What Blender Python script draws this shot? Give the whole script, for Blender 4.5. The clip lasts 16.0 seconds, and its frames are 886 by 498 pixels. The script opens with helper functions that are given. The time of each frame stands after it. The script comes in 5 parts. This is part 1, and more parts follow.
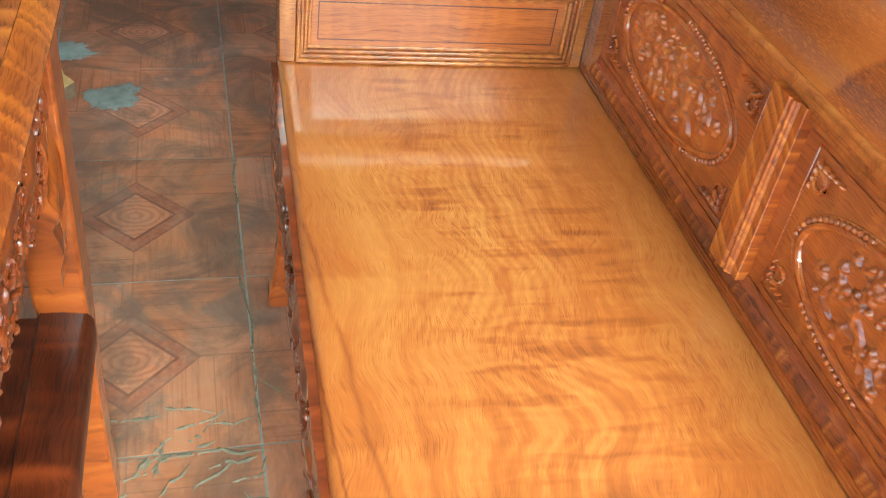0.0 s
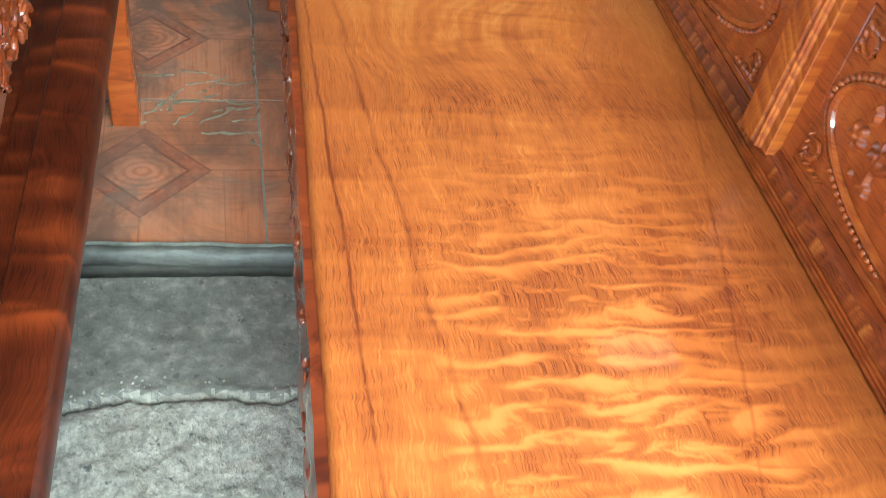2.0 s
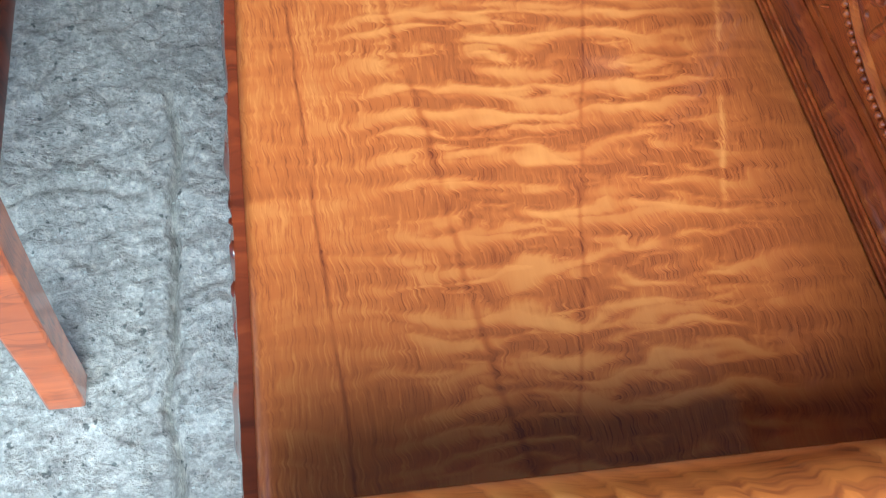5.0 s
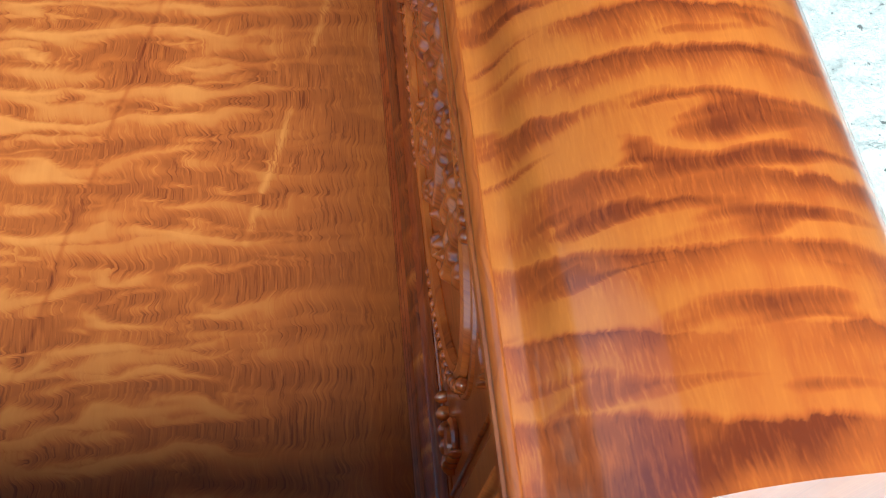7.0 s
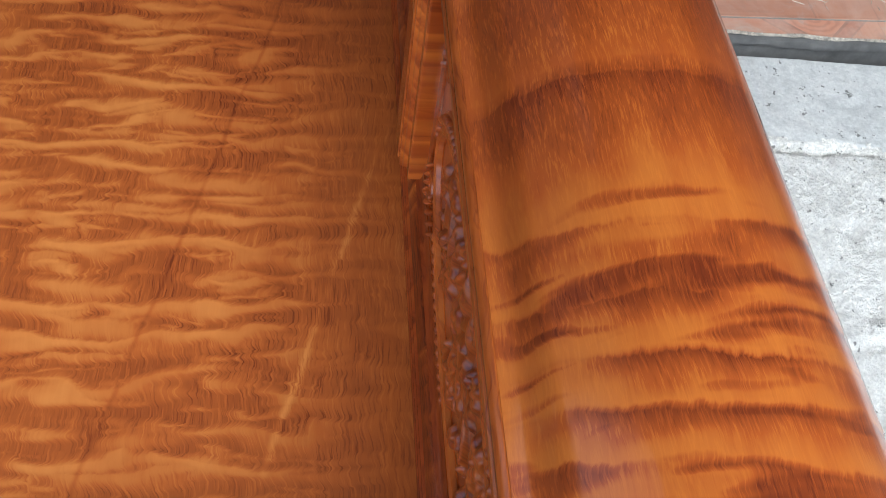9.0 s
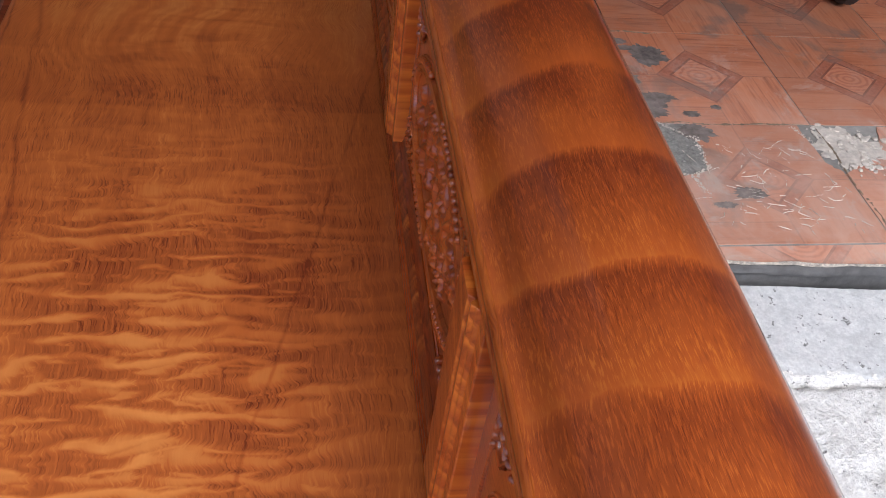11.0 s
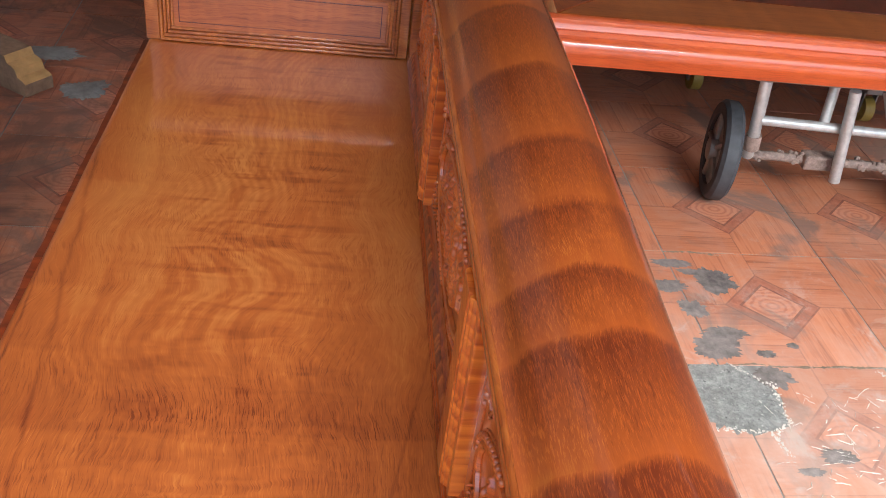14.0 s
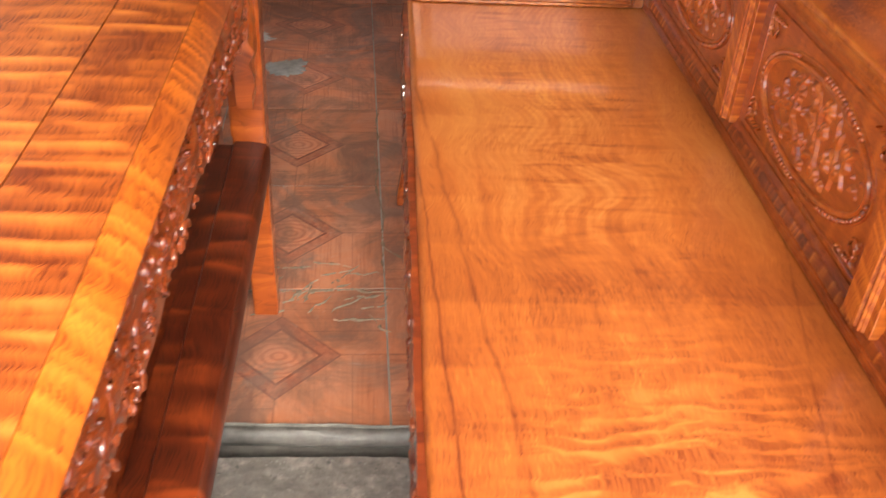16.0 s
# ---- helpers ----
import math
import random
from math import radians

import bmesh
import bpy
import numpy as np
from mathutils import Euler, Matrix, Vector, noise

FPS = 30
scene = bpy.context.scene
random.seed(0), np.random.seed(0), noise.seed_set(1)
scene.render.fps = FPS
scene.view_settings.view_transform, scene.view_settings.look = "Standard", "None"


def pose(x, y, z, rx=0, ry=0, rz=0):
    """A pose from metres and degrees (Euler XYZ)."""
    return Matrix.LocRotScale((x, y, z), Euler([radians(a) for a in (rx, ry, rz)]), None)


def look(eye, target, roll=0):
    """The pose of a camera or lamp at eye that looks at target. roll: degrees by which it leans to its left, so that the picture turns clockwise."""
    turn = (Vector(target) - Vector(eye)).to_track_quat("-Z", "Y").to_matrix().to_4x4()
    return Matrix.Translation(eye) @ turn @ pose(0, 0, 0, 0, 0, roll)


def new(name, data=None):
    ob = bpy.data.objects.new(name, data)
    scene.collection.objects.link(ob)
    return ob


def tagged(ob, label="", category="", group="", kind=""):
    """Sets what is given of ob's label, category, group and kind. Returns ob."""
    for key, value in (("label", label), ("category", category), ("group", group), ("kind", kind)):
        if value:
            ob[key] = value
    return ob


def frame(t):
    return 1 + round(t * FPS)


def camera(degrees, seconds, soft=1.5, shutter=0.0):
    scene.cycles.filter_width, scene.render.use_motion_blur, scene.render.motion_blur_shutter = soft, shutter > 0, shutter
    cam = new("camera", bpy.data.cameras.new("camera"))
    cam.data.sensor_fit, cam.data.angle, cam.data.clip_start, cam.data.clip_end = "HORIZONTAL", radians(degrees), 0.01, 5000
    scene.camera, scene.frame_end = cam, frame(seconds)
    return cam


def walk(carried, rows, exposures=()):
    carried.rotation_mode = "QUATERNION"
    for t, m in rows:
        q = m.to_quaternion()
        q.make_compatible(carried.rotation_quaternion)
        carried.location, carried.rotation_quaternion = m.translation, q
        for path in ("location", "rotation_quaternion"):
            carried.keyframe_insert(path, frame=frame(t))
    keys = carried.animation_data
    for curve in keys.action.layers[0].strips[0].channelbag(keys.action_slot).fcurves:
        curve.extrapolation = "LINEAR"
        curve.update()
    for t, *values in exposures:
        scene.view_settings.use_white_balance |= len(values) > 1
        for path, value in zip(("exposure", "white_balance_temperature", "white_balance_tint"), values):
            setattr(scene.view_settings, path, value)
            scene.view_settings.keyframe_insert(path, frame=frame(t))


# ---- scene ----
cam = camera(51.1, 16.0, soft=0.85, shutter=0.2)
PATH = [
    (0, (0.065, -0.024, 1.158), (0.523, 1.48, -0.079), 9.2),
    (0.5, (0.072, -0.134, 1.134), (0.519, 1.35, -0.131), 10.9),
    (1, (0.074, -0.277, 1.112), (0.474, 1.192, -0.185), 11.5),
    (1.5, (0.092, -0.411, 1.096), (0.492, 1.005, -0.259), 11.6),
    (2, (0.088, -0.524, 1.089), (0.509, 0.834, -0.318), 12.2),
    (2.5, (0.092, -0.668, 1.096), (0.519, 0.642, -0.354), 14.2),
    (3, (0.109, -0.781, 1.095), (0.545, 0.475, -0.398), 15.2),
    (3.5, (0.117, -0.832, 1.081), (0.543, 0.376, -0.455), 15.5),
    (3.7, (0.108, -0.846, 1.076), (0.53, 0.35, -0.471), 15.3),
    (5.8, (0.329, -0.94, 1.066), (0.675, -0.022, -0.677), 11.7),
    (6, (0.387, -0.928, 1.069), (0.762, 0.006, -0.659), 12.4),
    (6.5, (0.504, -0.891, 1.044), (0.881, 0.065, -0.672), 13.0),
    (7, (0.575, -0.888, 1.053), (0.873, 0.082, -0.67), 13.3),
    (7.5, (0.602, -0.893, 1.042), (0.861, 0.086, -0.683), 13.5),
    (8, (0.592, -0.863, 1.057), (0.84, 0.16, -0.644), 12.2),
    (8.5, (0.579, -0.834, 1.074), (0.834, 0.27, -0.574), 11.1),
    (9, (0.57, -0.813, 1.088), (0.836, 0.367, -0.504), 11.0),
    (9.5, (0.562, -0.792, 1.11), (0.818, 0.475, -0.417), 10.5),
    (10, (0.545, -0.759, 1.121), (0.792, 0.587, -0.338), 9.1),
    (10.2, (0.539, -0.748, 1.127), (0.796, 0.622, -0.308), 8.8),
    (12.3, (0.523, -0.502, 1.146), (0.931, 0.991, -0.121), 10.9),
    (12.5, (0.529, -0.481, 1.153), (0.915, 1.019, -0.112), 10.3),
    (13, (0.54, -0.44, 1.16), (0.843, 1.085, -0.097), 8.9),
    (13.5, (0.531, -0.421, 1.187), (0.776, 1.153, -0.024), 7.8),
    (14, (0.52, -0.405, 1.205), (0.755, 1.221, 0.065), 8.0),
    (14.5, (0.488, -0.389, 1.214), (0.74, 1.297, 0.168), 8.4),
    (15, (0.411, -0.402, 1.213), (0.659, 1.355, 0.29), 7.8),
    (15.5, (0.256, -0.478, 1.174), (0.47, 1.236, 0.165), 5.9),
    (16, (0.103, -0.574, 1.15), (0.238, 1.058, 0.002), 3.6),
]
# ---- light: open shop front, daylight from behind the camera, roofed room beyond the sill ----
EXPO = [(0.0, 2.52, 5000, -33), (0.5, 2.45, 5000, -33), (1.5, 2.24, 5000, -28), (2.5, 1.52, 4950, -15), (3.7, 1.06, 5050, -6), (6.0, 1.02, 4100, -18), (6.6, 1.1, 4300, -19), (7.0, 0.76, 5100, -13), (7.5, 0.12, 5650, 3), (8.0, 0.18, 5600, 3), (8.5, 0.2, 5600, 3), (9.5, 0.27, 5500, 5), (10.2, 0.3, 5600, 8), (12.5, 0.66, 5900, 20), (13.1, 1.14, 5950, 19), (14.0, 1.32, 5750, 6), (14.5, 1.46, 6250, 10), (15.0, 1.95, 6800, 12), (15.5, 2.28, 6700, 7), (16.0, 2.12, 6700, 6)]
walk(cam, [(t, look(eye, target, roll)) for t, eye, target, roll in PATH], EXPO)

world = bpy.data.worlds.new("sky")
scene.world = world
world.use_nodes = True
wn = world.node_tree.nodes
wl = world.node_tree.links
sky = wn.new("ShaderNodeTexSky")
sky.sky_type = "NISHITA"
sky.sun_disc = False
sky.sun_elevation = radians(49)
sky.sun_rotation = radians(171)
sky.air_density, sky.dust_density, sky.ozone_density = 0.8, 3.0, 0.4
wl.new(sky.outputs[0], wn["Background"].inputs[0])
wn["Background"].inputs[1].default_value = 0.15
sun_data = bpy.data.lights.new("sun", "SUN")
sun_data.energy = 3.4
sun_data.angle = radians(36)
sun_data.color = (1.0, 0.96, 0.9)
sun = new("sun", sun_data)
sun.matrix_world = look((1.0, -4.0, 4.8), (0.4, 0.2, 0.0))

# ---- materials ----
def mat(name):
    m = bpy.data.materials.new(name)
    m.use_nodes = True
    return m, m.node_tree.nodes, m.node_tree.links, m.node_tree.nodes["Principled BSDF"]


def coords(n, l, scale=(1, 1, 1), source="Object", rot=(0, 0, 0)):
    tc = n.new("ShaderNodeTexCoord")
    mp = n.new("ShaderNodeMapping")
    mp.inputs["Scale"].default_value = scale
    mp.inputs["Rotation"].default_value = rot
    l.new(tc.outputs[source], mp.inputs[0])
    return mp.outputs[0]


def noise_tex(n, l, vec, scale, detail=4, rough=0.55, distort=0.0):
    t = n.new("ShaderNodeTexNoise")
    t.inputs["Scale"].default_value = scale
    t.inputs["Detail"].default_value = detail
    t.inputs["Roughness"].default_value = rough
    t.inputs["Distortion"].default_value = distort
    l.new(vec, t.inputs["Vector"])
    return t.outputs["Fac"]


def ramp(n, l, fac, stops):
    r = n.new("ShaderNodeValToRGB")
    e = r.color_ramp.elements
    e[0].position, e[0].color = stops[0][0], (*stops[0][1], 1)
    e[1].position, e[1].color = stops[-1][0], (*stops[-1][1], 1)
    for p, c in stops[1:-1]:
        k = e.new(p)
        k.color = (*c, 1)
    l.new(fac, r.inputs[0])
    return r.outputs[0]


def mix(n, l, fac, a, b, mode="MIX"):
    m = n.new("ShaderNodeMix")
    m.data_type, m.blend_type = "RGBA", mode
    for sock, v in ((m.inputs[0], fac), (m.inputs[6], a), (m.inputs[7], b)):
        if isinstance(v, (int, float)):
            sock.default_value = v
        elif isinstance(v, tuple):
            sock.default_value = (*v, 1)
        else:
            l.new(v, sock)
    return m.outputs[2]


def maths(n, l, op, a, b=0.0, c=0.0):
    m = n.new("ShaderNodeMath")
    m.operation = op
    for sock, v in zip(m.inputs, (a, b, c)):
        if isinstance(v, (int, float)):
            sock.default_value = v
        else:
            l.new(v, sock)
    return m.outputs[0]


def bump(n, l, height, strength, dist, shader):
    b = n.new("ShaderNodeBump")
    b.inputs["Strength"].default_value = strength
    b.inputs["Distance"].default_value = dist
    l.new(height, b.inputs["Height"])
    l.new(b.outputs[0], shader.inputs["Normal"])


def wood(name, dark, mid, light, grain="y", side="x", ripple=1.0, period=0.035, gloss=0.05, coat=1.0, fine=1.0, swirl=1.0, mask=(0.42, 0.62), tilt=0.0, flip=False, jitter=1.3, comb_by=0.9, second=0.9, arch=0.0, edge=4.0, lens=1.0, power=1.4, hairs=1.0, ior=1.5):
    """Lacquered figured wood. Fine grain runs along one axis; curly ripples cross it, each with one
    sharp edge that fades into streaks; patches where the figure is strong or weak; slow colour drift."""
    m, n, l, p = mat(name)
    tc = n.new("ShaderNodeTexCoord")
    base = tc.outputs["Object"]
    info = n.new("ShaderNodeObjectInfo")
    seedw = maths(n, l, "MULTIPLY", info.outputs["Random"], 7.0)

    def noise4(vec, scale, detail=2.0, rough=0.5, distort=0.0, color=False):
        t = n.new("ShaderNodeTexNoise")
        t.noise_dimensions = "4D"
        t.inputs["Scale"].default_value = scale
        t.inputs["Detail"].default_value = detail
        t.inputs["Roughness"].default_value = rough
        t.inputs["Distortion"].default_value = distort
        l.new(vec, t.inputs["Vector"])
        l.new(seedw, t.inputs["W"])
        return t.outputs["Color" if color else "Fac"]

    def centred(v, k):
        return maths(n, l, "MULTIPLY", maths(n, l, "SUBTRACT", v, 0.5), k)

    sub = n.new("ShaderNodeVectorMath")
    sub.operation = "SUBTRACT"
    sub.inputs[1].default_value = (0.5, 0.5, 0.5)
    l.new(noise4(base, 4.0, 2.0, 0.5, 0.0, True), sub.inputs[0])
    scl = n.new("ShaderNodeVectorMath")
    scl.operation = "SCALE"
    scl.inputs["Scale"].default_value = 0.05 * swirl
    l.new(sub.outputs[0], scl.inputs[0])
    add = n.new("ShaderNodeVectorMath")
    l.new(base, add.inputs[0])
    l.new(scl.outputs[0], add.inputs[1])
    sep = n.new("ShaderNodeSeparateXYZ")
    l.new(add.outputs[0], sep.inputs[0])
    idx = {"x": 0, "y": 1, "z": 2}
    al = sep.outputs[idx[grain]]
    ac = maths(n, l, "ADD", sep.outputs[idx[side[0]]], sep.outputs[idx[side[1]]]) if len(side) > 1 else sep.outputs[idx[side]]
    if arch:
        ac = maths(n, l, "ADD", ac, centred(noise4(base, 2.6, 1.0, 0.4), arch))
    if tilt:
        al = maths(n, l, "MULTIPLY_ADD", ac, tilt, al)

    def vec(ka, kb):
        c = n.new("ShaderNodeCombineXYZ")
        l.new(maths(n, l, "MULTIPLY", al, ka), c.inputs[0])
        l.new(maths(n, l, "MULTIPLY", ac, kb), c.inputs[1])
        return c.outputs[0]

    phase = maths(n, l, "DIVIDE", al, period)
    k = 1.0 / period

    def pvec(ka, kb):
        c = n.new("ShaderNodeCombineXYZ")
        l.new(maths(n, l, "MULTIPLY", phase, ka), c.inputs[0])
        l.new(maths(n, l, "MULTIPLY", ac, k * kb), c.inputs[1])
        return c.outputs[0]

    hair = n.new("ShaderNodeTexNoise")
    hair.inputs["Scale"].default_value = 1.0
    hair.inputs["Detail"].default_value = 2.0
    l.new(vec(16, 420), hair.inputs["Vector"])
    comb = centred(hair.outputs["Fac"], comb_by)

    def layer(off, ka, kb):
        c = n.new("ShaderNodeVectorMath")
        l.new(pvec(0.2, 0.085 * lens), c.inputs[0])
        c.inputs[1].default_value = (off * 3.7, off * 1.9, 0)
        wav = maths(n, l, "ADD", centred(noise4(c.outputs[0], 1.0, 2.0, 0.4), jitter * 2), off * 0.37)
        fr = maths(n, l, "FRACT", maths(n, l, "ADD", maths(n, l, "ADD", phase, wav), comb))
        if flip:
            fr = maths(n, l, "SUBTRACT", 1.0, fr)
        saw = maths(n, l, "MULTIPLY", maths(n, l, "MINIMUM", maths(n, l, "MULTIPLY", maths(n, l, "SUBTRACT", 1.0, fr), edge), 1.0), maths(n, l, "POWER", fr, power))
        c2 = n.new("ShaderNodeVectorMath")
        l.new(pvec(ka, kb * lens), c2.inputs[0])
        c2.inputs[1].default_value = (off * 5.1, off * 2.3, 0)
        pt = n.new("ShaderNodeMapRange")
        pt.interpolation_type = "SMOOTHSTEP"
        pt.inputs["From Min"].default_value = mask[0]
        pt.inputs["From Max"].default_value = mask[1]
        l.new(noise4(c2.outputs[0], 1.0, 2.0, 0.55), pt.inputs["Value"])
        return maths(n, l, "MULTIPLY", saw, pt.outputs[0])
    both = maths(n, l, "MAXIMUM", layer(0.0, 0.6, 0.2), maths(n, l, "MULTIPLY", layer(1.0, 0.5, 0.24), second))
    rip = maths(n, l, "MULTIPLY", maths(n, l, "SUBTRACT", both, 0.22), ripple)
    # grain streaks wriggle with the ripples
    gx = maths(n, l, "ADD", maths(n, l, "MULTIPLY_ADD", rip, 0.012, ac), centred(noise4(vec(55, 30), 1.0, 1.0), 0.006))

    def gvec(ka, kb):
        c = n.new("ShaderNodeCombineXYZ")
        l.new(maths(n, l, "MULTIPLY", al, ka), c.inputs[0])
        l.new(maths(n, l, "MULTIPLY", gx, kb), c.inputs[1])
        return c.outputs[0]
    g1 = noise4(gvec(22 * hairs, 560 * hairs), 1.0, 2.0, 0.6)
    g2 = noise4(gvec(2.0, 42), 1.0, 3.0, 0.55)
    g3 = noise4(gvec(0.9, 9), 1.0, 2.0, 0.5)
    area = noise4(vec(1.6, 4.0), 1.0, 2.0)
    streak = n.new("ShaderNodeMapRange")
    streak.inputs["From Min"].default_value = 0.46
    streak.inputs["From Max"].default_value = 0.73
    l.new(g1, streak.inputs["Value"])
    tone = maths(n, l, "MULTIPLY_ADD", rip, 0.85, 0.5)
    tone = maths(n, l, "ADD", tone, centred(g2, 0.5))
    tone = maths(n, l, "ADD", tone, centred(g3, 0.45))
    tone = maths(n, l, "ADD", tone, centred(area, 0.4))
    tone = maths(n, l, "SUBTRACT", tone, maths(n, l, "MULTIPLY", streak.outputs[0], maths(n, l, "MAXIMUM", maths(n, l, "MULTIPLY_ADD", rip, -0.5, 0.3 * fine), 0.04)))
    col = ramp(n, l, tone, [(0.08, dark), (0.5, mid), (0.92, light)])
    l.new(col, p.inputs["Base Color"])
    l.new(maths(n, l, "MULTIPLY_ADD", area, 0.15, 0.28), p.inputs["Roughness"])
    p.inputs["Coat Weight"].default_value = coat
    p.inputs["Coat IOR"].default_value = ior
    l.new(maths(n, l, "MULTIPLY_ADD", area, 0.03, gloss), p.inputs["Coat Roughness"])
    p.inputs["Specular IOR Level"].default_value = 0.4
    bump(n, l, g1, 0.08, 0.0004, p)
    return m


class Figure:
    """Short-hand for the two lacquered show boards of the bench, whose figure is laid out in bench coordinates."""

    def __init__(self, name):
        self.m, self.n, self.l, self.p = mat(name)
        tc = self.n.new("ShaderNodeTexCoord")
        sep = self.n.new("ShaderNodeSeparateXYZ")
        self.l.new(tc.outputs["Object"], sep.inputs[0])
        self.x, self.y = sep.outputs[0], sep.outputs[1]

    def op(self, what, a, b=0.0, c=0.0):
        return maths(self.n, self.l, what, a, b, c)

    def add(self, *v):
        out = v[0]
        for k in v[1:]:
            out = self.op("ADD", out, k)
        return out

    def mul(self, *v):
        out = v[0]
        for k in v[1:]:
            out = self.op("MULTIPLY", out, k)
        return out

    def noise(self, a, ka, b, kb, off=0.0, detail=2.0, rough=0.5):
        c = self.n.new("ShaderNodeCombineXYZ")
        self.l.new(self.mul(a, ka), c.inputs[0])
        self.l.new(self.mul(b, kb), c.inputs[1])
        c.inputs[2].default_value = off * 3.17
        return noise_tex(self.n, self.l, c.outputs[0], 1.0, detail, rough)

    def swing(self, a, ka, b, kb, amount, off=0.0, detail=2.0, rough=0.5):
        return self.mul(self.op("SUBTRACT", self.noise(a, ka, b, kb, off, detail, rough), 0.5), amount)

    def soft(self, v, lo, hi, a=0.0, b=1.0):
        r = self.n.new("ShaderNodeMapRange")
        r.interpolation_type = "SMOOTHSTEP"
        for key, val in zip(("From Min", "From Max", "To Min", "To Max"), (lo, hi, a, b)):
            r.inputs[key].default_value = val
        self.l.new(v, r.inputs["Value"])
        return r.outputs[0]

    def teeth(self, v, edges, lo, hi, width, up=1.0, down=0.0):
        """Saw teeth with their sharp flanks at the given places: full just below each edge, fading to the next one below."""
        f = self.op("DIVIDE", self.op("SUBTRACT", v, lo), hi - lo)
        stops = []
        for e in sorted(edges):
            t = (e - lo) / (hi - lo)
            w = width / (hi - lo)
            stops += [(t - w, (up,) * 3), (t + w, (down,) * 3)]
        r = self.n.new("ShaderNodeValToRGB")
        el = r.color_ramp.elements
        el[0].position, el[0].color = stops[0][0], (*stops[0][1], 1)
        el[1].position, el[1].color = stops[-1][0], (*stops[-1][1], 1)
        for t, c in stops[1:-1]:
            el.new(t).color = (*c, 1)
        self.l.new(f, r.inputs[0])
        return r.outputs[0]

    def ripple(self, along, period, loops, kx, ky, comb, off, lo, hi, ragged=0.16, sharp=4.5):
        """Curly figure: bands with one sharp flank, whose width swells and tapers so that they break into pointed lenses and eyes."""
        ph = self.add(self.op("DIVIDE", along, period), self.swing(self.x, kx, self.y, ky, loops, off), self.swing(self.x, kx * 4, self.y, ky * 2.6, loops * ragged, off + 1.3), comb)
        fr = self.op("FRACT", ph)
        start = self.soft(self.noise(self.x, kx * 1.1, self.y, ky * 1.9, off + 2.6), lo, hi, 0.95, 0.05)
        r = self.n.new("ShaderNodeMapRange")
        r.interpolation_type = "SMOOTHSTEP"
        self.l.new(fr, r.inputs["Value"])
        self.l.new(start, r.inputs["From Min"])
        self.l.new(self.add(start, 0.62), r.inputs["From Max"])
        return self.mul(r.outputs[0], self.op("MINIMUM", self.mul(self.op("SUBTRACT", 1.0, fr), sharp), 1.0))

    def vein(self, a, b, width, wobble, off, y0=-2.0, y1=-1.9):
        """Thin wandering line at x = a + b * y, with an optional far end."""
        d = self.op("SUBTRACT", self.add(self.x, self.mul(self.y, -b), self.swing(self.x, 2, self.y, 9, wobble, off, 3.0, 0.6)), a)
        d = self.op("DIVIDE", d, width)
        g = self.op("POWER", math.e, self.mul(d, d, -1.0))
        return self.mul(g, self.soft(self.y, y0, y1), self.soft(self.noise(self.x, 3, self.y, 14, off + 2.0), 0.3, 0.5, 0.35, 1.0))

    def done(self, tone, stops, gloss, fine, ior=1.5):
        self.l.new(ramp(self.n, self.l, tone, stops), self.p.inputs["Base Color"])
        self.p.inputs["Roughness"].default_value = 0.36
        self.p.inputs["Specular IOR Level"].default_value = 0.4
        self.p.inputs["Coat Weight"].default_value = 1.0
        self.p.inputs["Coat IOR"].default_value = ior
        self.l.new(self.add(self.mul(self.noise(self.x, 9, self.y, 5, 8.0), 0.05), gloss), self.p.inputs["Coat Roughness"])
        bump(self.n, self.l, fine, 0.08, 0.0004, self.p)
        return self.m


